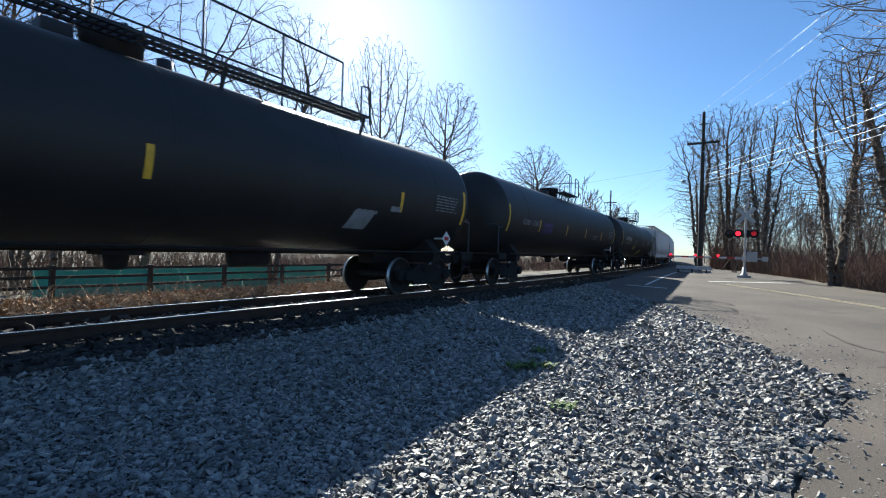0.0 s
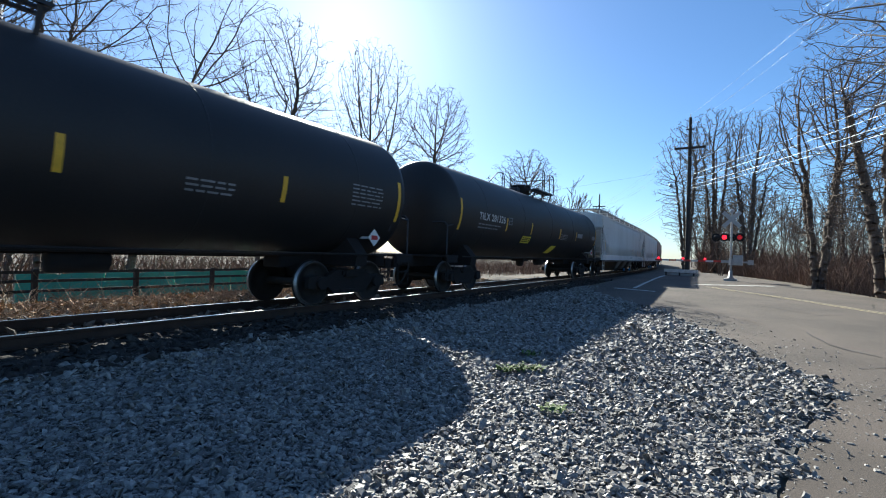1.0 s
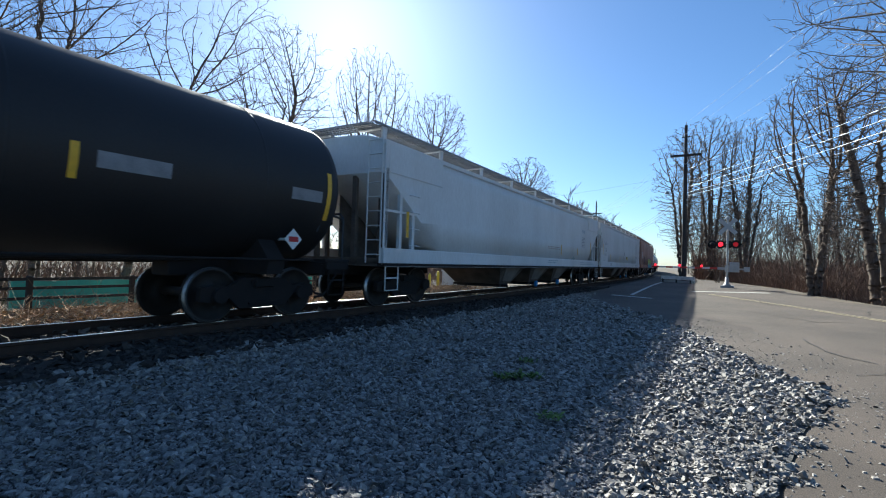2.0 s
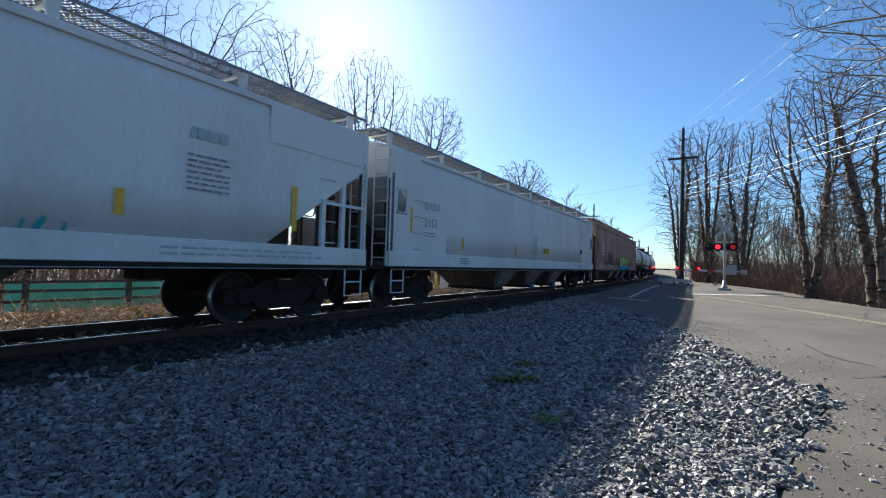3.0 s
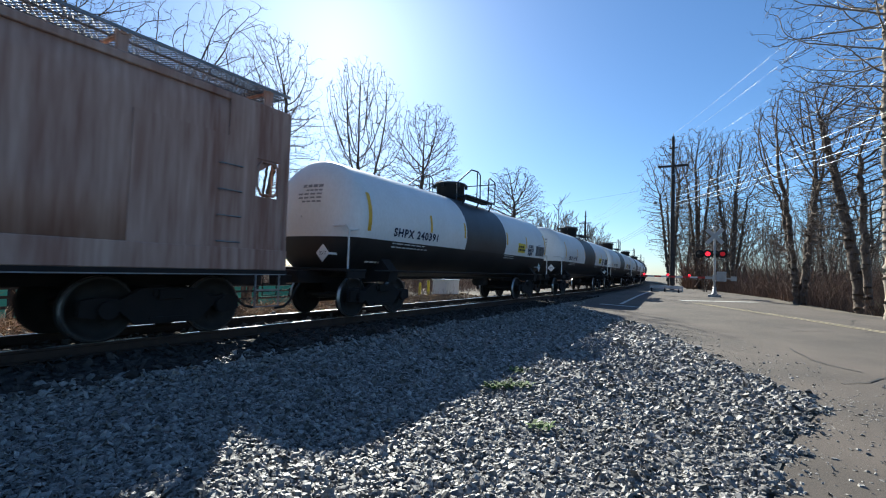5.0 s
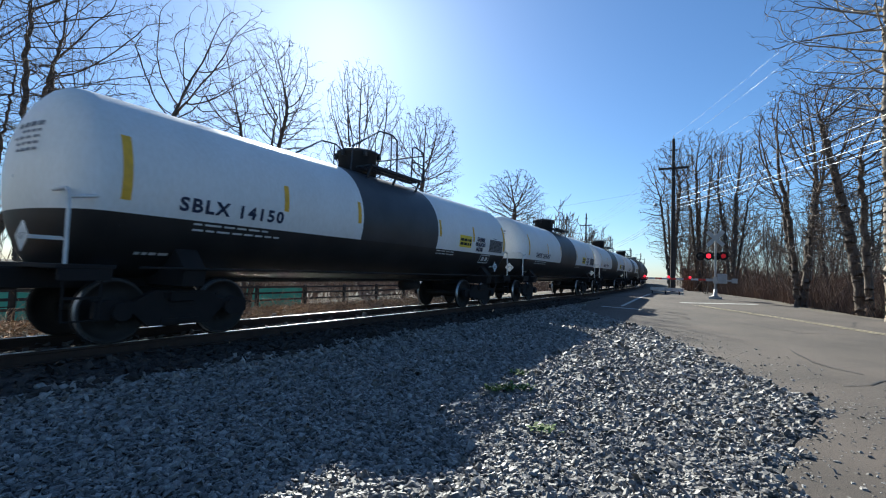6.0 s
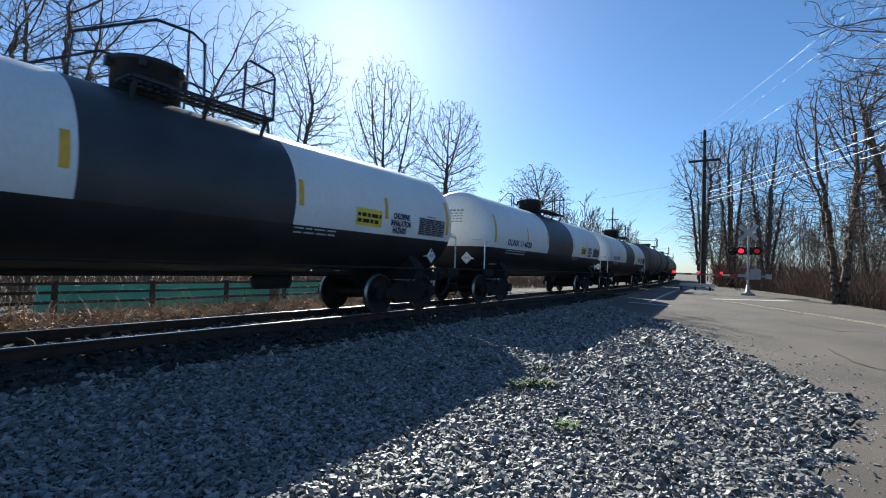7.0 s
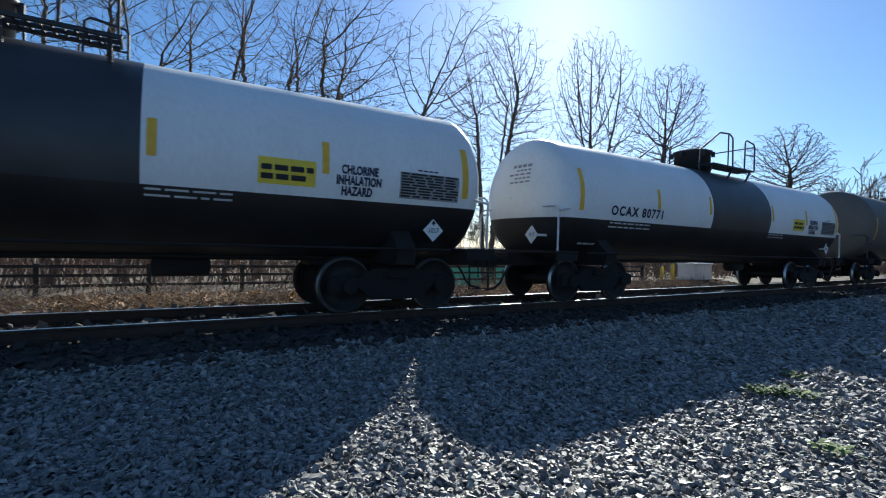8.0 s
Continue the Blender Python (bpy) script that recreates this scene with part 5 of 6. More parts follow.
def words_rusty(car, sk, sw, low, half):
    for z, w in ((2.60, "GVDX"), (2.18, "2166")):
        pn = part("number_patch", sk.patch(-8.10, -7.28, z - 0.05, z + 0.27, 0, 0.006), M_PLACARD, car, "white paint patch under the mark")
        part("lettering", sk.words(w, -8.06, z + 0.0, 0.30, 0.05, 0.72, 0.006, 0.014), M_INKBLACK, pn)
    part("data_panel", sk.patch(-8.7, -8.3, 1.72, 1.90), M_INKBLUE, car)
    for x0, x1 in ((-9.12, -8.2), (-4.16, -3.62)):
        part("reflective_strip", low.patch(x0, x1, 1.27, 1.36), M_YELLOW, car, "yellow reflective strip")
    # throw-up: swollen letters, a black outline under a green-to-blue fill
    for i, ch in enumerate("MECRO"):
        x, x1 = ((-0.72, 0.70), (0.64, 1.72), (1.66, 2.68), (2.60, 3.86), (3.80, 4.85))[i]
        for nm, bold, off, m, lab in (("graffiti_haze", 0.20, 0.006, M_GRAFPINK, "faded purple spray behind the letters"), ("graffiti_outline", 0.16, 0.010, M_INKBLUE, "dark graffiti outline"), ("graffiti_letter", 0.11, 0.016, M_GRAF, "green-to-blue sprayed graffiti letter")):
            v, f, ww = letters(ch, 1.30, 0, bold)
            a0, a1 = min(p[0] for p in v), max(p[0] for p in v)
            b0, b1 = min(p[1] for p in v), max(p[1] for p in v)
            g = bold - 0.11
            z0, z1 = 1.12 - g, 2.16 + 0.05 * math.sin(1.7 * i) + g
            sh = Shape().add([sw(x - g + (p[0] - a0) / (a1 - a0) * (x1 - x + 2 * g) + 0.10 * ((p[1] - b0) / (b1 - b0) - 0.5),
                                 z0 + (p[1] - b0) / (b1 - b0) * (z1 - z0), off + 0.045) for p in v], f)
            part(nm, sh, m, car, lab)
    part("graffiti_haze", sw.patch(4.95, 5.65, 1.2, 1.75, 0.3, 0.042), M_GRAFPINK, car, "pink sprayed shape")
    part("graffiti_haze", sw.patch(-1.5, -0.8, 1.15, 1.4, 0.5, 0.042), M_GRAFPINK, car, "pink sprayed shape")
    x = -5.95
    for i, ch in enumerate("NDP"):
        for nm, bold, m, off in (("scrawl", 0.07, M_SCRAWL, 0.012), ("scrawl_fill", 0.02, M_RUSTPALE, 0.018)):
            v, f, ww = letters(ch, 1.25, 0, bold)
            part(nm, Shape().add([sw(x + p[0] * 0.64, 1.55 + p[1] * 0.95 - 0.04 * i, off) for p in v], f), m, car, "dark sprayed scrawl")
        x += 0.70


def gradient_paint(name, low, high, z0, z1):
    m = mat(name, high, None, 0.55, bump=0.05)
    n, l = m.node_tree.nodes, m.node_tree.links
    co = n.new("ShaderNodeTexCoord")
    sp = n.new("ShaderNodeSeparateXYZ")
    mr = n.new("ShaderNodeMapRange")
    mr.inputs["From Min"].default_value, mr.inputs["From Max"].default_value = z0, z1
    mr.clamp = False
    nz = n.new("ShaderNodeTexNoise")
    nz.inputs["Scale"].default_value = 5.0
    ad = n.new("ShaderNodeMath")
    ad.operation = "MULTIPLY_ADD"
    ad.inputs[1].default_value = 0.18
    rp = n.new("ShaderNodeValToRGB")
    rp.color_ramp.elements[0].position, rp.color_ramp.elements[1].position = 0.30, 0.72
    rp.color_ramp.elements[0].color, rp.color_ramp.elements[1].color = (*low, 1), (*high, 1)
    l.new(co.outputs["Object"], sp.inputs[0])
    l.new(co.outputs["Object"], nz.inputs["Vector"])
    l.new(sp.outputs["Z"], mr.inputs["Value"])
    l.new(nz.outputs["Fac"], ad.inputs[0])
    l.new(mr.outputs[0], ad.inputs[2])
    l.new(ad.outputs[0], rp.inputs[0])
    l.new(rp.outputs[0], n["Principled BSDF"].inputs["Base Color"])
    return m


M_GRAF = gradient_paint("sprayed green-to-blue fill", (0.04, 0.38, 0.58), (0.50, 0.60, 0.10), 1.0, 2.25)
M_GRAFPINK = mat("faded pink spray", (0.32, 0.14, 0.22), (0.24, 0.10, 0.15), 0.7, scale=3, bump=0.05)
M_INKFAINT = mat("faded rust stencil", (0.42, 0.33, 0.30), (0.5, 0.44, 0.42), 0.7, bump=0.03)
M_INKFAINT2 = mat("faded blue stencil", (0.36, 0.42, 0.47), (0.46, 0.5, 0.53), 0.7, bump=0.03)
M_RUSTPALE = mat("thin grey-brown spray", (0.26, 0.17, 0.145), (0.19, 0.11, 0.095), 0.7, bump=0.03)
M_SCRAWL = mat("faded dark spray", (0.06, 0.045, 0.05), (0.11, 0.07, 0.065), 0.7, scale=4, bump=0.03)


def couple(car, s0, half_trucks):
    CARS.append((car, s0, half_trucks))
    return car


couple(black_car(16.9, "black tank car with a long railed walkway on top", None, 61, True, "black", -0.5), 3.35, 7.2)
couple(black_car(16.9, "black tank car with faded white lettering and yellow strips", None, 71, False, "black", -0.5), 23.2, 7.2)
couple(black_car(17.4, "black tank car with white reporting mark and yellow panels", ("TILX 281326", ""), 81, False, "black", -0.25), 43.2, 7.45)
couple(hopper_car(22.0, "white covered hopper car with dark brown bays and faint scrawl", M_HOPWHITE, M_HOPWHITE, M_HOPBROWN, words_first, 1, False, True), 64.4, 9.25)
couple(hopper_car(20.8, "white covered hopper car with dark stencilled mark", M_HOPWHITE, M_HOPWHITE, M_HOPBROWN, words_second, 2), 86.6, 8.65)
couple(hopper_car(20.3, "rust-brown covered hopper car with bright graffiti", M_RUSTHOP, M_RUSTEND, M_RUSTHOP, words_rusty, 3, True), 108.25, 8.4)
for s0, L, w, sd in ((127.6, 13.6, "SHPX 240391", 101), (144.85, 13.6, "SBLX 14150", 111), (161.35, 14.1, "SHPX 240387", 121), (177.97, 13.75, "OLNX 114020", 131), (194.65, 14.1, "OCAX 80771", 141)):
    couple(chlorine_car(L, "", w, "white and black chlorine tank car with a dark middle band", sd), s0, L / 2 - 1.25)
couple(black_car(17.9, "grey-brown tank car with faint lettering", None, 151, False, "grey"), 214.6, 7.7)
for s0, sd in ((234.8, 161), (255.0, 171), (275.2, 181)):
    couple(black_car(17.9, "black tank car with faded white lettering and yellow strips", None, sd), s0, 7.7)


# ---- trees and brush ----
def tubes(segs, sides):
    """Tapered tubes from rows (x0 y0 z0 x1 y1 z1 r0 r1)."""
    s = np.array(segs, float)
    a, b, r0, r1 = s[:, 0:3], s[:, 3:6], s[:, 6], s[:, 7]
    d = b - a
    d /= np.linalg.norm(d, axis=1)[:, None] + 1e-9
    ref = np.where(np.abs(d[:, 2:3]) > 0.9, np.array([[1.0, 0, 0]]), np.array([[0, 0, 1.0]]))
    u = np.cross(d, ref)
    u /= np.linalg.norm(u, axis=1)[:, None] + 1e-9
    w = np.cross(d, u)
    t = 2 * np.pi * np.arange(sides) / sides
    ring = u[:, None, :] * np.cos(t)[None, :, None] + w[:, None, :] * np.sin(t)[None, :, None]
    v = np.concatenate([a[:, None, :] + ring * r0[:, None, None], b[:, None, :] + ring * r1[:, None, None]], 1)
    k = np.arange(sides)
    f = np.stack([k, (k + 1) % sides, (k + 1) % sides + sides, k + sides], 1)
    n = len(s)
    return v.reshape(-1, 3), (np.arange(n)[:, None, None] * 2 * sides + f[None]).reshape(-1, 4)


def cones(segs):
    """Twigs that taper to a point, three-sided."""
    s = np.array(segs, float)
    d = s[:, 3:6] - s[:, 0:3]
    d /= np.linalg.norm(d, axis=1)[:, None] + 1e-9
    u = np.cross(d, np.where(np.abs(d[:, 2:3]) > 0.9, np.array([[1.0, 0, 0]]), np.array([[0, 0, 1.0]])))
    u /= np.linalg.norm(u, axis=1)[:, None] + 1e-9
    w = np.cross(d, u)
    t = 2 * np.pi * np.arange(3) / 3
    ring = (u[:, None] * np.cos(t)[None, :, None] + w[:, None] * np.sin(t)[None, :, None]) * s[:, 6][:, None, None] + s[:, None, 0:3]
    v = np.concatenate([ring, s[:, None, 3:6]], 1)
    f = np.array([(0, 1, 3), (1, 2, 3), (2, 0, 3)])
    return v.reshape(-1, 3), (np.arange(len(s))[:, None, None] * 4 + f[None]).reshape(-1, 3)


def grow(rr, out, p, d, length, r, level, top, spread, up, kids):
    """One limb and all that springs from it."""
    n = (9, 6, 5, 4, 3)[min(level, 4)]
    step = length / n
    pts, dirs = [p], [d]
    r_end = r * (0.16 if level == 0 else 0.22)
    wob = (0.05, 0.13, 0.17, 0.20, 0.22)[min(level, 4)]
    for i in range(n):
        d = (d + Vector((rr.gauss(0, wob), rr.gauss(0, wob), rr.gauss(0, wob) * 0.6 + up * (0.06 if level else 0.02)))).normalized()
        q = p + d * step
        ra, rb = r + (r_end - r) * i / n, r + (r_end - r) * (i + 1) / n
        out.append((level, (*p, *q, ra, rb)))
        p = q
        pts.append(p)
        dirs.append(d)
    if level >= top:
        return
    k = kids[level]
    for i in range(k):
        f = (0.30 if level == 0 else 0.22) + (0.98 - (0.30 if level == 0 else 0.22)) * (i + rr.random()) / k
        j = min(n - 1, int(f * n))
        base = pts[j].lerp(pts[j + 1], f * n - j)
        ax = dirs[j].orthogonal().normalized()
        ax.rotate(Matrix.Rotation(rr.uniform(0, 2 * math.pi), 3, dirs[j]))
        ang = radians(rr.uniform(*spread[level]))
        nd = (dirs[j] * math.cos(ang) + ax * math.sin(ang)).normalized()
        ln = length * rr.uniform(0.42, 0.70) * (1.15 - 0.62 * f if level == 0 else 1.05 - 0.4 * f)
        rad = (r + (r_end - r) * f) * rr.uniform(0.36, 0.56)
        grow(rr, out, base, nd, ln, rad, level + 1, top, spread, up, kids)


def crown_tree(seed, h, width, z0, n=900, stems=1, lean=(0.0, 0.0), tip=0.007, twigs=2.0, power=2.3, bark=None, low=0.55, reach=0.42, wander=0.07):
    """A bare tree whose limbs grow towards points spread through a rounded crown, so that they fork and fill it to its outline."""
    rr = np.random.default_rng(seed)
    u = rr.uniform(0.03, 1.0, n * 3)
    z = z0 + (h - z0) * u
    prof = np.where(u < low, np.sqrt(np.clip(1 - ((low - u) / low) ** 2 * 0.97, 0, 1)), np.sqrt(np.clip(1 - ((u - low) / (1.02 - low)) ** 2, 0, 1)))
    lobes = 1 + 0.22 * np.sin(rr.uniform(0, 6.28) + 3 * u * 6.28)
    ang, rad = rr.uniform(0, 2 * np.pi, n * 3), np.sqrt(rr.uniform(0.02, 1, n * 3))
    rad = rad * prof * (width / 2) * (1 + 0.16 * np.sin(3 * ang + seed) + 0.10 * np.sin(7 * u * 6.28 + 5 * ang)) * (0.85 + 0.15 * lobes)
    keep = rr.uniform(0, 1, n * 3) < prof ** 1.6 + 0.05
    att = np.stack([rad * np.cos(ang) + lean[0] * (z / h) ** 1.3, rad * np.sin(ang) + lean[1] * (z / h) ** 1.3, z], 1)[keep][:n]
    step, spray = max(0.15, h / 92), max(0.24, h / 62)
    P, par = [], []
    for k in range(stems):
        a = 2 * np.pi * (k + rr.uniform(0, 0.6)) / stems
        out = np.array([np.cos(a), np.sin(a)]) * (0.0 if stems == 1 else 1.0)
        top = z0 + (h - z0) * rr.uniform(0.62, 1.0) * reach
        m = max(3, int(top / step))
        w = rr.normal(0, 0.025, 2)
        prev = -1
        for i in range(m + 1):
            f = i / m
            q = np.append(out * (0.16 + 0.30 * width * 0.5 * f ** 1.25) + np.array(lean) * (f * top / h) ** 1.3 + w * step * i + rr.normal(0, 0.035, 2) * (i > 0), -0.25 + (top + 0.25) * f)
            P.append(q)
            par.append(prev)
            prev = len(P) - 1
    P = np.array(P)
    d2 = ((att[:, None] - P[None]) ** 2).sum(2)
    near, nd = d2.argmin(1), d2.min(1)
    kill, count = (step * 1.15) ** 2, {}
    for _ in range(190):
        if not len(att):
            break
        dv = att - P[near]
        dv /= np.linalg.norm(dv, axis=1)[:, None] + 1e-9
        idx, inv = np.unique(near, return_inverse=True)
        acc = np.zeros((len(idx), 3))
        np.add.at(acc, inv, dv)
        acc /= np.linalg.norm(acc, axis=1)[:, None] + 1e-9
        acc += rr.normal(0, wander, acc.shape) + np.array([0, 0, 0.30])
        acc /= np.linalg.norm(acc, axis=1)[:, None] + 1e-9
        ok = np.array([count.get(int(i), 0) < 3 for i in idx])
        if not ok.any():
            break
        for i in idx[ok]:
            count[int(i)] = count.get(int(i), 0) + 1
        base = len(P)
        Q = P[idx[ok]] + acc[ok] * step
        P = np.concatenate([P, Q])
        par += [int(i) for i in idx[ok]]
        e2 = ((att[:, None] - Q[None]) ** 2).sum(2)
        j = e2.argmin(1)
        m2 = e2[np.arange(len(att)), j]
        closer = m2 < nd
        near, nd = np.where(closer, base + j, near), np.minimum(nd, m2)
        live = nd > kill
        att, near, nd = att[live], near[live], nd[live]
    N = len(P)
    flow, kids = np.zeros(N), np.zeros(N, int)
    for i in range(N - 1, -1, -1):
        if flow[i] == 0:
            flow[i] = tip ** power
        if par[i] >= 0:
            flow[par[i]] += flow[i]
            kids[par[i]] += 1
    R = flow ** (1 / power)
    big = R.max()
    rows = {0: [], 1: [], 2: [], 3: []}
    root, stem_rows = list(range(N)), {}
    for i in range(N):
        p = par[i]
        if p < 0:
            continue
        root[i] = root[p]
        level = 0 if R[i] > 0.42 * big else 1 if R[i] > min(tip * 1.9, 0.27 * big) else 2
        rows[level].append((*P[p], *P[i], min(R[p], R[i] * 1.35), R[i]))
        if level == 0:
            stem_rows.setdefault(root[i], []).append(rows[0][-1])
        if R[i] < tip * 5:                     # fine twigs along the outer limbs
            d0 = P[i] - P[p]
            d0 /= np.linalg.norm(d0) + 1e-9
            for k in range(rr.poisson(twigs * (1.5 if kids[i] == 0 else 0.42))):
                d = d0 + rr.normal(0, 0.5, 3) + np.array([0, 0, 0.3])
                d /= np.linalg.norm(d)
                q, ln = P[p] + (P[i] - P[p]) * rr.uniform(0, 1), rr.uniform(0.6, 1.8) * spray
                rows[3].append((*q, *(q + d * ln), tip * 0.72, 0.0))
    crown = [np_mesh("crown", *tubes(rows[1], 4), bark or M_BARK, True)]
    crown.append(np_mesh("fine_branching", *tubes(rows[2], 3), M_TWIG))
    crown.append(np_mesh("twig_spray", *cones(rows[3]), M_TWIG))
    return [np_mesh("trunk", *tubes(q, 9), bark or M_BARK, True) for q in stem_rows.values()], crown


def make_tree(meshes, label, group, at):
    t = thing("tree", label, "tree", group, at=at)
    for m in meshes[0]:
        part("trunk", m, None, t)
    crown = part("crown", meshes[1][0], None, t, "bare branches")
    for m in meshes[1][1:]:
        part(m.name.split(".")[0], m, None, crown, "fine bare twigs")
    return t


STEEP = [(18, 42), (20, 48), (22, 55), (25, 60)]


def polar(az, dist):
    return dist * math.cos(radians(az)), dist * math.sin(radians(az))


def plant(meshes, x, y, turn, scale, label, group):
    m = Matrix.LocRotScale((x, y, float(ground_z(x, y))), Euler((0, 0, radians(turn))), (scale, scale, scale))
    return make_tree(meshes, label, group, m)


# tall trees beyond the fence, leaning towards the light
BANK = "bare trees beyond the fence"
BANK_FORMS = (crown_tree(21, 17.0, 8.5, 2.6, 900, 2, (1.6, -1.0), 0.0075, 1.1, 2.0, reach=0.75), crown_tree(22, 18.0, 7.5, 3.0, 900, 3, (1.2, -0.6), 0.0075, 1.1, 2.0, reach=0.75),
              crown_tree(23, 14.5, 7.5, 3.2, 640, 1, (3.6, -2.2), 0.0075, 1.1, 1.95, reach=0.8))
for form, az, dist, turn, sc in ((0, 93.0, 26, 0, 1.0), (1, 87.0, 28, 25, 1.0), (0, 80.5, 27, -30, 1.05), (1, 76.0, 25, 60, 0.92), (0, 73.0, 24.5, 15, 0.95), (2, 66.6, 24, 0, 1.0), (1, 70.0, 33, 120, 0.9), (1, 99.0, 25, 80, 1.0),
                                 (0, 105.0, 27, 40, 1.0), (2, 84.0, 23.5, 30, 0.8)):
    plant(BANK_FORMS[form], *polar(az, dist), turn, sc, "tall bare deciduous tree with dark forked limbs", BANK)
GROVE = "bare grove behind the track"
plant(crown_tree(31, 27.0, 12.5, 2.6, 4600, 5, (1.0, -0.4), 0.012, 1.25, 2.12, reach=0.7), *polar(53.6, 20.5), 0, 0.43, "tall many-stemmed bare tree with ascending limbs", GROVE)
plant(crown_tree(32, 23.4, 8.8, 5.0, 3000, 3, (0, 0.4), 0.0115, 1.25, 2.25, reach=0.55), *polar(41.0, 48), 40, 1.0, "slender bare tree with ascending branches", GROVE)
plant(crown_tree(33, 18.6, 8.4, 5.0, 2400, 1, (0.4, -0.3), 0.011, 1.25, 2.2, reach=0.75), *polar(34.2, 46), 0, 1.0, "slender bare tree with an open rounded crown", GROVE)
plant(crown_tree(34, 19.8, 12.0, 6.5, 2200, 1, (0, 0), 0.017, 1.25, 2.25, reach=0.6), *polar(22.6, 80), 0, 1.0, "round-crowned bare tree far behind the track", GROVE)
ROADSIDE = "bare trees beside the road"
for k, (az, dist, h, w, n, st) in enumerate(((4.9, 51, 14.8, 5.6, 2400, 4), (2.2, 53, 16.2, 6.2, 2800, 5), (-0.8, 50, 15.0, 5.8, 2400, 5))):
    plant(crown_tree(41 + k, h, w, 2.2, n, st, (0, 0), 0.0115, 1.25, 2.25, reach=0.7, low=0.6), *polar(az, dist), 50 * k, 1.0, "round-headed bare tree with several steep stems", ROADSIDE)
plant(crown_tree(44, 11.6, 6.2, 1.6, 2400, 4, (0.2, -0.3), 0.0075, 1.2, 1.92, reach=0.62, low=0.66), *polar(-6.5, 30), 0, 1.0, "bare tree forking near the ground into four dark stems", ROADSIDE)
plant(crown_tree(45, 11.0, 5.6, 2.2, 1800, 2, (0.1, 0.9), 0.0075, 1.2, 1.9, reach=0.8), *polar(-11.3, 27), 0, 1.0, "leaning bare tree with a broken side stem", ROADSIDE)
plant(crown_tree(46, 15.5, 7.4, 6.4, 2000, 1, (0.1, 0.3), 0.0075, 1.2, 2.0, M_PALEBARK, reach=0.85), *polar(-12.9, 24), 0, 1.0, "tall bare tree with pale blotched bark", ROADSIDE)
ROAD_FORMS = (crown_tree(47, 11.5, 6.0, 1.6, 650, 4, (0, 0), 0.014, 1.2, 2.3, low=0.62), crown_tree(48, 7.0, 3.2, 0.5, 300, 4, (0, 0), 0.007, 1.6, 2.3))
for form, x, y, turn, sc in ((0, 60, -9, 200, 1.1), (0, 46, -9, 10, 0.9), (0, 64, -1.0, 75, 1.0), (0, 58, -15, 130, 1.0), (0, 44, -13, 300, 0.9), (0, 72, 4.5, 20, 1.05), (1, 38, -2.9, 10, 1.0), (1, 41, -3.6, 90, 1.1), (1, 36, -4.4, 200, 0.9), (1, 46, 0.6, 300, 0.9),
                             (1, 34.5, -6.5, 40, 0.9), (1, 43, 1.2, 140, 0.8)):
    plant(ROAD_FORMS[form], x, y, turn, sc, "bare roadside tree with several grey-brown stems" if form == 0 else "small bushy bare tree by the road", ROADSIDE)


def thicket(name, n, seed, place, h, r, m, label, bend=0.35):
    rr = np.random.default_rng(seed)
    x, y = place(rr, n)
    hh = rr.uniform(h[0], h[1], n)
    p = np.stack([x, y, ground_z(x, y) - 0.05], 1)
    d = np.stack([rr.normal(0, bend, n), rr.normal(0, bend, n), np.ones(n)], 1)
    rows = []
    rad = rr.uniform(r[0], r[1], n)
    for k in range(3):
        q = p + d * (hh / 3)[:, None]
        rows.append(np.concatenate([p, q, (rad * (1 - k * 0.3))[:, None], (rad * (0.7 - k * 0.3))[:, None]], 1))
        p = q
        d = d + rr.normal(0, bend * 0.8, d.shape) - np.array([0, 0, 0.18])
    v, f = tubes(np.concatenate(rows), 3)
    return tagged(new(name, np_mesh(name, v, f, m)), label, "brush", kind="stuff")


def beside_road(rr, n):
    x = rr.uniform(24, 70, n)
    return x, road_right(x) - 0.7 - np.abs(rr.normal(0, 3.2, n)) - (x < 29) * rr.uniform(0, 2, n)


def behind_fence(rr, n):
    return rr.uniform(-20, 60, n), rr.uniform(18.6, 44, n)


def along_track(rr, n):
    x = rr.uniform(44, 120, n)
    return x, track_y(x) + rr.uniform(5, 16, n)


thicket("brush", 8500, 51, beside_road, (0.4, 2.7), (0.006, 0.015), M_BRUSH, "tangled brown dead brush beside the road")
thicket("brush", 5000, 52, behind_fence, (0.5, 2.8), (0.006, 0.018), M_BRUSH, "tangled brown dead brush beyond the fence")
thicket("brush", 5200, 57, lambda rr, n: (rr.uniform(-24, 70, n), rr.uniform(21, 46, n)), (0.8, 2.9), (0.020, 0.05), M_BRUSH, "hedge of brown dead brush beyond the fence", 0.3)
thicket("underwood", 8500, 58, lambda rr, n: (lambda a, r: (r * np.cos(a), r * np.sin(a)))(np.radians(rr.uniform(-21, 3.5, n)), rr.uniform(52, 105, n)), (1.5, 5.2), (0.04, 0.085), M_BRUSH, "brown winter underwood beyond the road", 0.22)
thicket("brush", 2600, 53, along_track, (0.8, 3.0), (0.012, 0.03), M_BRUSH, "brown dead brush along the far track")
thicket("reeds", 1600, 54, lambda rr, n: (rr.uniform(22, 29, n), rr.uniform(-10.5, -6.2, n)), (0.5, 1.2), (0.008, 0.016), M_REED, "yellow-green dry reeds by the creek", 0.5)
thicket("brush", 1500, 55, lambda rr, n: (rr.uniform(-6, 24, n), rr.uniform(12.2, 17.5, n)), (0.2, 0.8), (0.004, 0.010), M_BRUSH, "dead stalks and sticks in leaf litter", 0.8)
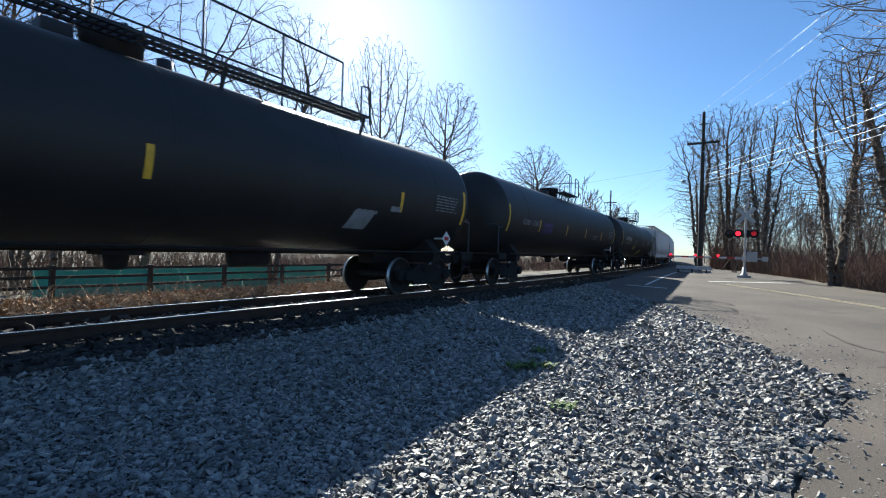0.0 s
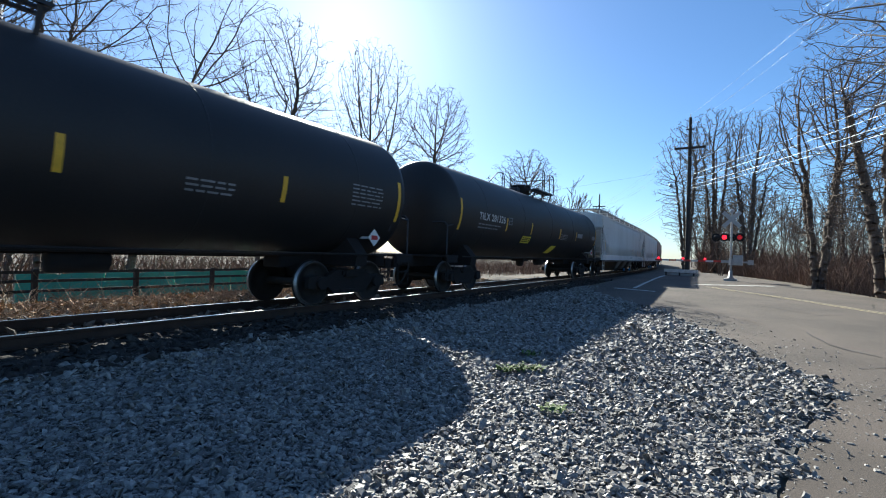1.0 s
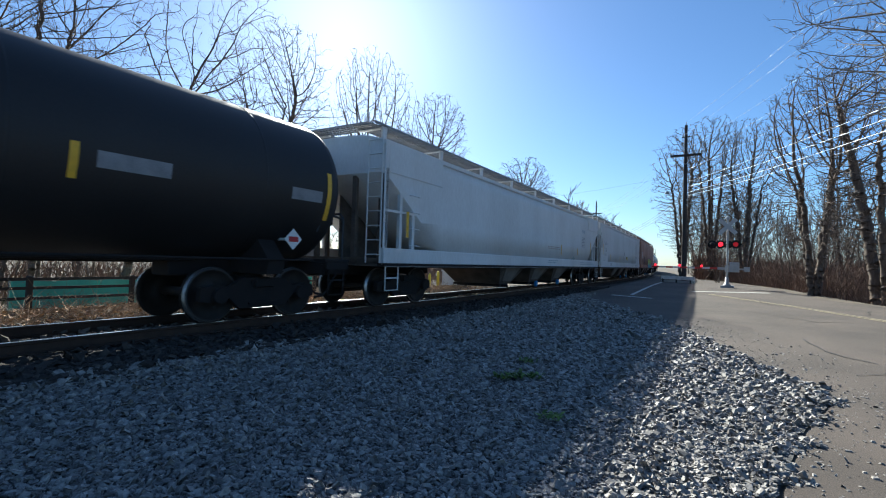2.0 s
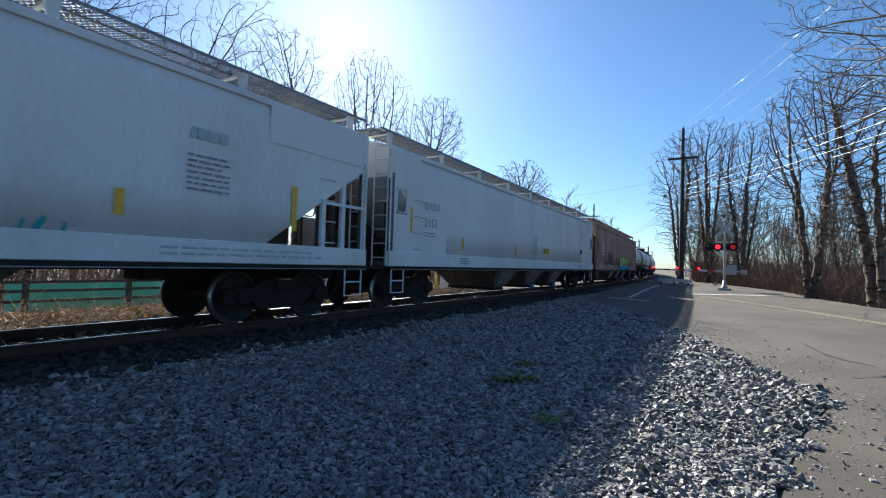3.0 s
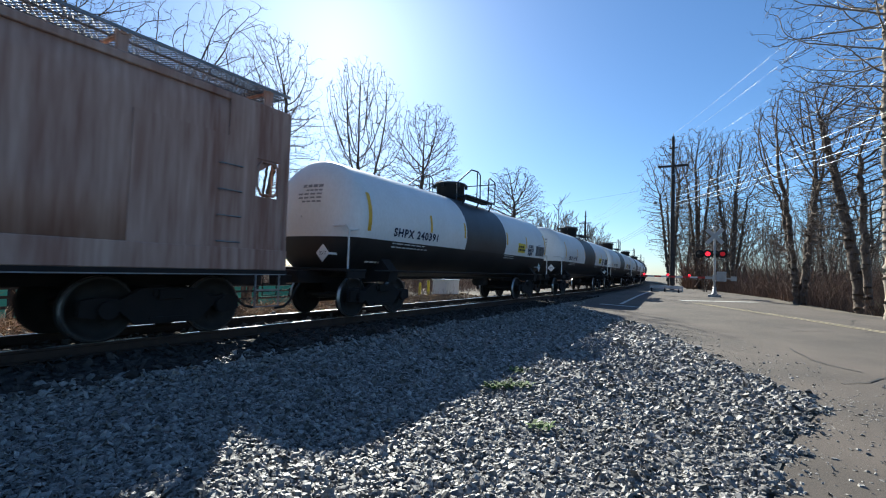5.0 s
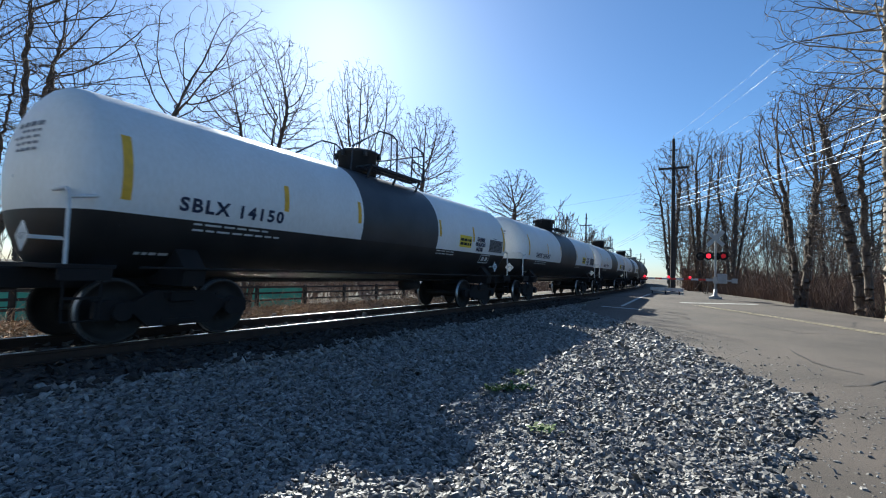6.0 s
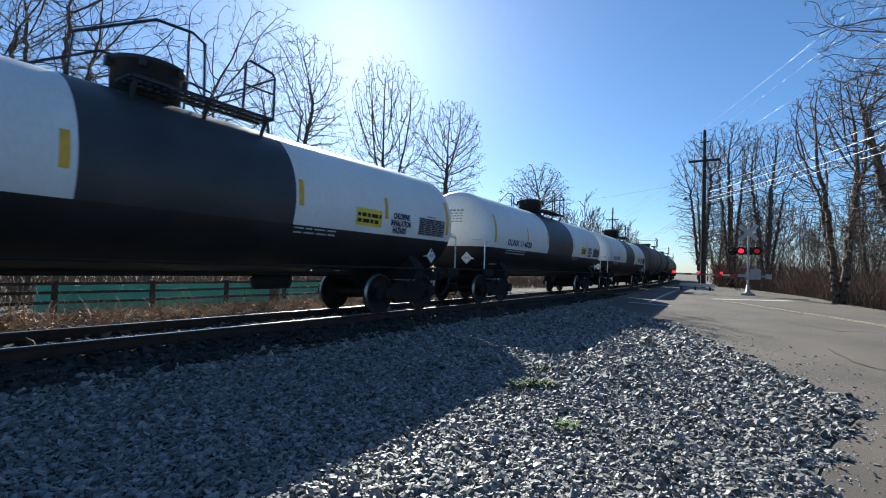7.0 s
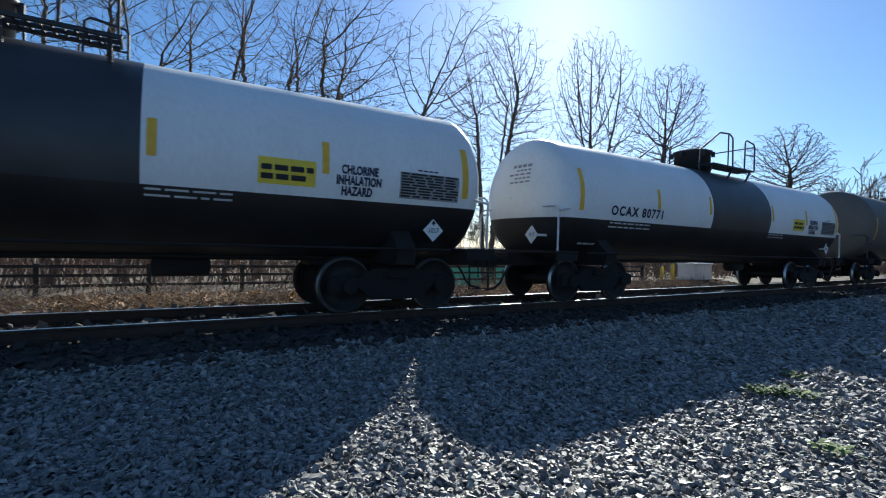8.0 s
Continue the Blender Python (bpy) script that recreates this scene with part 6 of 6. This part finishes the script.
thicket("brush_pile", 5200, 59, lambda rr, n: (rr.uniform(-5, 22, n), 13.0 + rr.normal(0, 0.6, n)), (0.14, 0.40), (0.005, 0.011), M_STRAW, "tangled pale straw and sticks on the bank", 1.3)
thicket("brush", 1600, 58, lambda rr, n: (rr.uniform(62, 105, n), rr.uniform(-60, -7, n)), (1.8, 4.5), (0.025, 0.05), M_BRUSH, "tall dead brush under far roadside trees", 0.4)


def far_woods():
    rr = random.Random(77)
    forms = []
    for k in range(5):
        out = []
        grow(rr, out, Vector((0, 0, -0.03)), Vector((0, 0, 1)), 1.0, 0.013, 0, 2, STEEP, 1.0, (10, 4))
        forms.append(np.array([q for l, q in out]))
    rows = []
    for i in range(260):
        az = rr.uniform(-19, 13) if i % 2 else rr.uniform(12, 115)
        R = rr.uniform(95, 200)
        x, y = polar(az, R)
        if abs(y - float(track_y(x))) < 8:
            y += 18
        h = rr.uniform(8, 14.5) * (1.0 if az < 14 else 0.62)
        q = forms[i % 5].copy()
        c, w = math.cos(i * 2.4), math.sin(i * 2.4)
        for o in (0, 3):
            q[:, o], q[:, o + 1] = (q[:, o] * c - q[:, o + 1] * w) * h + x, (q[:, o] * w + q[:, o + 1] * c) * h + y
            q[:, o + 2] = q[:, o + 2] * h + 0.1
        q[:, 6], q[:, 7] = np.maximum(q[:, 6] * h, 0.055), np.maximum(q[:, 7] * h, 0.040)
        rows.append(q)
    v, f = tubes(np.concatenate(rows), 3)
    tagged(new("far_woods", np_mesh("far_woods", v, f, M_TWIG)), "far winter woods of bare trees", "woods", kind="stuff")


far_woods()


def leaf_litter():
    rr = np.random.default_rng(8)
    n = 15000
    x, y = rr.uniform(-6, 26, n), 10.9 + np.abs(rr.normal(0, 3.2, n))
    y = y + track_y(x) - TRACK_Y
    z = ground_z(x, y) + rr.uniform(0.0, 0.10, n)
    s = rr.uniform(0.035, 0.085, n)
    a = rr.uniform(0, 2 * np.pi, n)
    t = rr.normal(0, 0.5, (n, 2))
    ex = np.stack([np.cos(a), np.sin(a), t[:, 0]], 1) * s[:, None]
    ey = np.stack([-np.sin(a), np.cos(a), t[:, 1]], 1) * s[:, None] * 0.7
    c = np.stack([x, y, z], 1)
    up = np.array([0, 0, 1.0])[None] * (s * 0.35)[:, None]
    v = np.stack([c - ex, c - ey + up, c + ex, c + ey + up], 1).reshape(-1, 3)
    f = np.arange(4 * n).reshape(n, 4)
    tagged(new("leaf_litter", np_mesh("leaf_litter", v, f, M_LEAF)), "dry brown fallen leaves beyond the track", "leaf litter", kind="stuff")


leaf_litter()


def weed(x, y, seed, size):
    rr = random.Random(seed)
    sh = Shape()
    z = float(ground_z(x, y))
    for i in range(34):
        a, l, u = rr.uniform(0, 6.28), rr.uniform(0.5, 1.0) * size, rr.uniform(0.25, 0.9)
        d = Vector((math.cos(a), math.sin(a), 0))
        s = Vector((-math.sin(a), math.cos(a), 0)) * 0.018
        b = Vector((rr.gauss(0, 0.06), rr.gauss(0, 0.06), 0.02))
        sh.add([b - s * 0.4, b + d * l * 0.5 - s + Vector((0, 0, l * u * 0.6)), b + d * l + Vector((0, 0, l * u * 0.7)), b + d * l * 0.5 + s + Vector((0, 0, l * u * 0.6)), b + s * 0.4], [(0, 1, 2, 3, 4)])
    solid("weed", sh, M_WEED, "small green weed growing in gravel", "weed", "weeds in the gravel", at=pose(x, y, z + 0.02))


for i, (x, y, sz) in enumerate(((5.6, 2.35, 0.16), (5.45, 2.5, 0.13), (5.75, 2.2, 0.12), (4.35, 1.45, 0.10), (6.6, 2.6, 0.09))):
    weed(x, y, 90 + i, sz)


# ---- fence and green screen beyond the track ----
def fence():
    f = thing("fence", "dark three-rail timber fence beyond the track", "fence")
    zt = lambda x: float(ground_z(x, 15.0))
    post = Shape().box(-0.06, 0.06, -0.06, 0.06, 0.0, 1.0, 0, 0.012).mesh("post", M_FENCE)
    for i in range(15):
        x = -12 + i * 2.35
        part("post", post, None, f, at=pose(x, 15.0, -0.5, rz=7 * math.sin(i)))
        for z in (0.43, 0.20, -0.06):
            if i < 14:
                part("fence_rail", Shape().obox((x, 14.93, z + 0.02 * math.sin(i * 3.1 + z)), (x + 2.35, 14.93, z + 0.02 * math.sin(i * 3.1 + 3.1 + z)), 0.03, 0.075), M_FENCE, f)


fence()


def green_screen():
    g = thing("green_screen", "low green fabric screen fence beyond the rails", "screen fence")
    for i in range(5):
        x = 4.9 + i * 2.3
        sh = Shape()
        p, fcs, n, k = [], [], 12, 4
        for a in range(n + 1):
            for b in range(k + 1):
                p.append((x + 2.3 * a / n, 18.0 + 0.03 * math.sin(a * 1.3 + b + i), -0.85 + 1.06 * b / k + (0.015 * math.sin(a * 0.9) if b == k else 0)))
        fcs = [(a * (k + 1) + b, (a + 1) * (k + 1) + b, (a + 1) * (k + 1) + b + 1, a * (k + 1) + b + 1) for a in range(n) for b in range(k)]
        sh.add(p, fcs, 0, True)
        part("screen_panel", sh, M_GREEN, g, "green woven fabric panel")
        part("post", Shape().tube([(x, 18.08, -1.0), (x, 18.08, 0.26)], 0.03, 8), M_GALV, g)
    part("top_wire", Shape().tube([(4.9, 18.06, 0.22), (16.4, 18.06, 0.22)], 0.012, 6), M_GALV, g)


green_screen()

crate = thing("storage_box", "white metal storage box beside the far side of the track", "box", at=pose(24.5, 14.4, float(ground_z(24.5, 14.4)), 0, 0, 6))
part("box_body", Shape().box(-0.95, 0.95, -0.45, 0.45, 0.08, 0.92, 0, 0.02), M_HOPWHITE, crate)
part("lid", Shape().box(-1.0, 1.0, -0.5, 0.5, 0.92, 1.0, 0, 0.02), M_HOPWHITE, crate)
for dx in (-0.7, 0.7):
    part("skid", Shape().box(dx - 0.06, dx + 0.06, -0.45, 0.45, 0.0, 0.08), M_FENCE, crate)
for i, (x, y) in enumerate(((22.2, 14.2), (23.0, 15.3))):
    b = thing("bollard", "short yellow steel bollard beyond the track", "bollard", "bollards by the box", at=pose(x, y, float(ground_z(x, y))))
    part("bollard_post", Shape().lathe([(0, 0.08), (0.85, 0.08), (0.92, 0.05), (0.94, 0.01)], "z", 14), M_YELLOWSIGN, b)


# ---- the level crossing signal ----
def crossing_signal():
    x, y = 33.0, 0.42
    z = float(ground_z(x, y))
    s = thing("crossing_signal", "aluminium level crossing signal with crossbuck, red lamps and lowered gate", "crossing signal", at=pose(x, y, z))
    part("foundation", Shape().box(-0.35, 0.35, -0.35, 0.35, -0.2, 0.14, 0, 0.03), M_CONC, s, "concrete foundation")
    part("mast_base", Shape().lathe([(0.14, 0.20), (0.20, 0.19), (0.24, 0.12), (0.62, 0.09)], "z", 16), M_ALU, s)
    part("mast", Shape().tube([(0, 0, 0.6), (0, 0, 4.15)], 0.06, 12).lathe([(4.15, 0.065), (4.2, 0.07), (4.25, 0.01)], "z", 12), M_ALU, s, "aluminium mast")
    for k, a in enumerate((45, -45)):
        m = pose(-0.10 - 0.02 * k, 0, 3.70, a, 0, 0)
        part("crossbuck_blade", Shape().box(-0.006, 0.006, -0.62, 0.62, -0.115, 0.115), M_SIGNBACK, s, "bare aluminium crossbuck blade", m)
    part("crossarm", Shape().tube([(0, -0.75, 2.62), (0, 0.95, 2.62)], 0.035, 8), M_LAMPBLACK, s)
    for dy, lit, face in ((0.36, M_REDLENS, -1), (-0.42, M_REDDIM, -1), (0.80, None, 1), (-0.02, None, 1)):
        lamp = part("lamp", Shape().lathe([(0.0, 0.05), (0.02, 0.13), (0.16, 0.15), (0.18, 0.15)], "x", 20), M_LAMPBLACK, s, "round black lamp housing", pose(0.02 if face < 0 else 0.02, dy, 2.62, 0, 0, 180 if face < 0 else 0))
        part("backboard", Shape().lathe([(0.17, 0.25), (0.18, 0.25)], "x", 28), M_LAMPBLACK, lamp)
        if lit:
            part("lens", Shape().lathe([(0.185, 0.135), (0.20, 0.11), (0.21, 0.02)], "x", 24), lit, lamp, "lit red lens")
        v = Shape()
        pts = [(0.18 + d, 0.16 * math.cos(t), 0.16 * math.sin(t)) for d in (0, 0.22) for t in [math.pi * q / 12 for q in range(13)]]
        v.add(pts, [(q, q + 1, q + 14, q + 13) for q in range(12)])
        part("visor", v, M_LAMPBLACK, lamp)
    mech = part("gate_mechanism", Shape().box(-0.22, 0.22, -0.62, -0.10, 0.95, 1.55, 0, 0.03).box(-0.08, 0.08, -0.12, 0.12, 0.95, 1.35), M_ALU, s, "grey gate mechanism case")
    part("counterweight", Shape().obox((0.24, 0.1, 1.16), (0.24, -1.0, 1.14), 0.05, 0.10).box(0.2, 0.3, -1.15, -0.85, 1.0, 1.28), M_ALU, mech)
    arm = part("gate_arm", Shape().obox((-0.26, 0.05, 1.16), (-0.26, 0.5, 1.16), 0.06, 0.16), M_ALU, s, "red and white striped gate arm")
    for i in range(9):
        a, b = 0.5 + i * 0.405, 0.5 + (i + 1) * 0.405
        part("gate_stripe", Shape().obox((-0.26, a, 1.16), (-0.26, b, 1.16), 0.035, 0.11), M_GATERED if i % 2 == 0 else M_GATEWHITE, arm)
    for y2 in (1.35, 2.55, 3.95):
        part("gate_lamp", Shape().lathe([(-0.05, 0.03), (-0.04, 0.07), (0.04, 0.07), (0.05, 0.03)], "x", 14, at=(-0.26, y2, 1.28)), M_REDLENS, arm, "small lit red gate lamp")
    part("bell", Shape().lathe([(0, 0.02), (0.02, 0.10), (0.08, 0.13), (0.10, 0.12)], "x", 16), M_ALU, s, "", pose(-0.05, 0, 4.22))


crossing_signal()

guard = thing("guard_board", "low white painted guard board beside the crossing", "guard board")
p0, p1 = Vector((38.6, 4.7, 0.46)), Vector((37.6, 2.45, 0.46))
part("board", Shape().obox(p0, p1, 0.16, 0.24), M_GATEWHITE, guard)
part("board", Shape().obox(p0 - Vector((0, 0, 0.25)), p1 - Vector((0, 0, 0.25)), 0.1, 0.14), M_CONC, guard)
for k in (0.08, 0.5, 0.92):
    q = p0.lerp(p1, k)
    part("post", Shape().box(q.x - 0.05, q.x + 0.05, q.y + 0.03, q.y + 0.13, 0.0, 0.40), M_FENCE, guard)


# ---- utility poles and wires ----
def utility_pole(x, y, h, arm_z, base_z, lamp=False, arms=((1.1, 0.0),)):
    p = thing("utility_pole", "dark creosoted wooden utility pole with crossarm", "utility pole", "utility poles", at=pose(x, y, base_z))
    part("pole", Shape().tube([(0, 0, -0.3), (0, 0, h * 0.5), (0.02, 0, h)], [0.19, 0.16, 0.11], 14), M_POLE, p)
    arm = part("crossarm", Shape().box(-0.06, 0.06, -1.1, 1.1, arm_z - 0.07, arm_z + 0.07, 0, 0.01).box(-0.20, -0.08, -1.1, 1.1, arm_z - 0.07, arm_z + 0.07, 0, 0.01), M_POLE, p)
    for s in (-1, 1):
        part("brace", Shape().obox((-0.14, s * 0.65, arm_z - 0.06), (-0.14, 0, arm_z - 0.75), 0.03, 0.04), M_GALV, arm)
    for y2 in (-1.0, -0.5, 0.5, 1.0):
        part("insulator", Shape().lathe([(arm_z + 0.07, 0.02), (arm_z + 0.14, 0.02), (arm_z + 0.15, 0.05), (arm_z + 0.22, 0.055), (arm_z + 0.25, 0.02)], "z", 10, at=(-0.07, y2, 0)), M_CONC, arm)
    part("pole_top_pin", Shape().tube([(0, 0, h - 0.1), (0, 0, h + 0.25)], 0.03, 6), M_GALV, p)
    part("small_arm", Shape().box(-0.04, 0.04, -0.3, 0.3, h - 1.0, h - 0.92), M_POLE, p)
    if lamp:
        la = part("lamp_arm", Shape().tube([(0, 0.1, 6.6), (-0.1, 0.7, 7.15), (-0.15, 1.2, 7.25)], 0.03, 6), M_GALV, p)
        part("lamp_head", Shape().lathe([(7.08, 0.16), (7.14, 0.17), (7.28, 0.10), (7.34, 0.02)], "z", 14, at=(-0.15, 1.3, 0)), M_GALV, la, "cobra-head street lamp")
    for k in range(3):
        part("cable_clamp", Shape().box(-0.2, 0.2, -0.22, -0.12, 6.9 - 0.42 * k, 7.02 - 0.42 * k), M_GALV, p)
    return p


PA, PB, PC = Vector((41.9, 3.5, 0.1)), Vector((-12, -18.5, -0.3)), Vector((87.3, 21.8, -0.5))
utility_pole(*PA[:2], 12.6, 10.15, PA.z, True)
utility_pole(*PB[:2], 12.6, 10.15, PB.z)
utility_pole(*PC[:2], 13.4, 11.2, PC.z)


def wire(name, a, b, sag, r, m, label):
    a, b = Vector(a), Vector(b)
    n = 22
    pts = [a.lerp(b, i / n) - Vector((0, 0, sag * 4 * (i / n) * (1 - i / n))) for i in range(n + 1)]
    solid(name, Shape().tube(pts, r * 0.5, 5), m, label, "cable", "overhead cables")


for dy in (-1.0, -0.5, 0.5, 1.0):
    wire("overhead_wire", PA + Vector((0, dy, 10.4)), PC + Vector((0, dy, 11.4)), 0.9, 0.010, M_WIREDARK, "thin dark overhead wire between poles")
for dy, r in ((-1.0, 0.007), (0.5, 0.007)):
    wire("overhead_wire", PA + Vector((0, dy, 10.4)), PB + Vector((0, dy, 11.4)), 0.8, r, M_WIRE, "thin bright overhead wire between poles")
wire("overhead_wire", PA + Vector((0, 0, 12.8)), PB + Vector((0, 0, 14.2)), 0.8, 0.008, M_WIRE, "thin bright overhead wire between poles")
wire("overhead_wire", PA + Vector((0, 0.3, 11.7)), PB + Vector((0, 0.3, 13.4)), 0.8, 0.007, M_WIRE, "thin bright overhead wire between poles")
for z, zb, r in ((9.0, 9.6, 0.012), (8.0, 7.9, 0.016), (7.6, 7.4, 0.021), (7.15, 7.0, 0.021), (6.9, 6.6, 0.017)):
    wire("overhead_cable", PA + Vector((0, -0.15, z)), PB + Vector((0, -0.15, zb)), 0.75, r, M_WIRE, "bright weathered overhead cable between poles")
for z in (7.0, 6.75, 6.5):
    wire("overhead_cable", PA + Vector((0, -0.1, z)), PC + Vector((0, -0.1, z - 0.4)), 1.1, 0.022, M_WIREDARK, "dark overhead cable between poles")
wire("overhead_wire", PA + Vector((0, 0, 8.6)), (60, 46, 8.5), 0.5, 0.012, M_WIREDARK, "thin dark service wire")

# ---- beyond the road ----
sheet = tagged(grid_object("water", np.linspace(23.5, 44, 10), np.linspace(-17, -8.4, 6), lambda x, y: np.full(x.shape, -1.02), M_WATER), "still creek water among reeds", "water", kind="structure")
rail_far = thing("guard_rail", "pale steel guard rail on the far bank", "guard rail")
part("beam", Shape().obox((62, -24, 1.0), (48, -46, 1.0), 0.06, 0.32), M_GATEWHITE, rail_far)
for k in range(10):
    q = Vector((62, -24, 0)).lerp(Vector((48, -46, 0)), k / 9)
    part("post", Shape().box(q.x - 0.07, q.x + 0.07, q.y - 0.07, q.y + 0.07, float(ground_z(q.x, q.y)) - 0.1, 1.1), M_CONC, rail_far)


# ---- what moves ----
def motions():
    for car, s0, a in CARS:
        rows = []
        for k in range(33):
            t = k * 0.25
            s = s0 - SPEED * t
            x0, y0, _ = on_track(s - a)
            x1, y1, _ = on_track(s + a)
            rows.append((t, pose((x0 + x1) / 2, (y0 + y1) / 2, 0.0, 0, 0, math.degrees(math.atan2(y1 - y0, x1 - x0)))))
        walk(car, rows)
    step = -math.degrees(SPEED / FPS / WHEEL_R)
    for i, (wheel, dx) in enumerate(TURNING):
        walk(wheel, [(k / FPS, pose(dx, 0, WHEEL_R, 0, step * k + 37 * i, 0)) for k in range(8 * FPS + 1)])


motions()
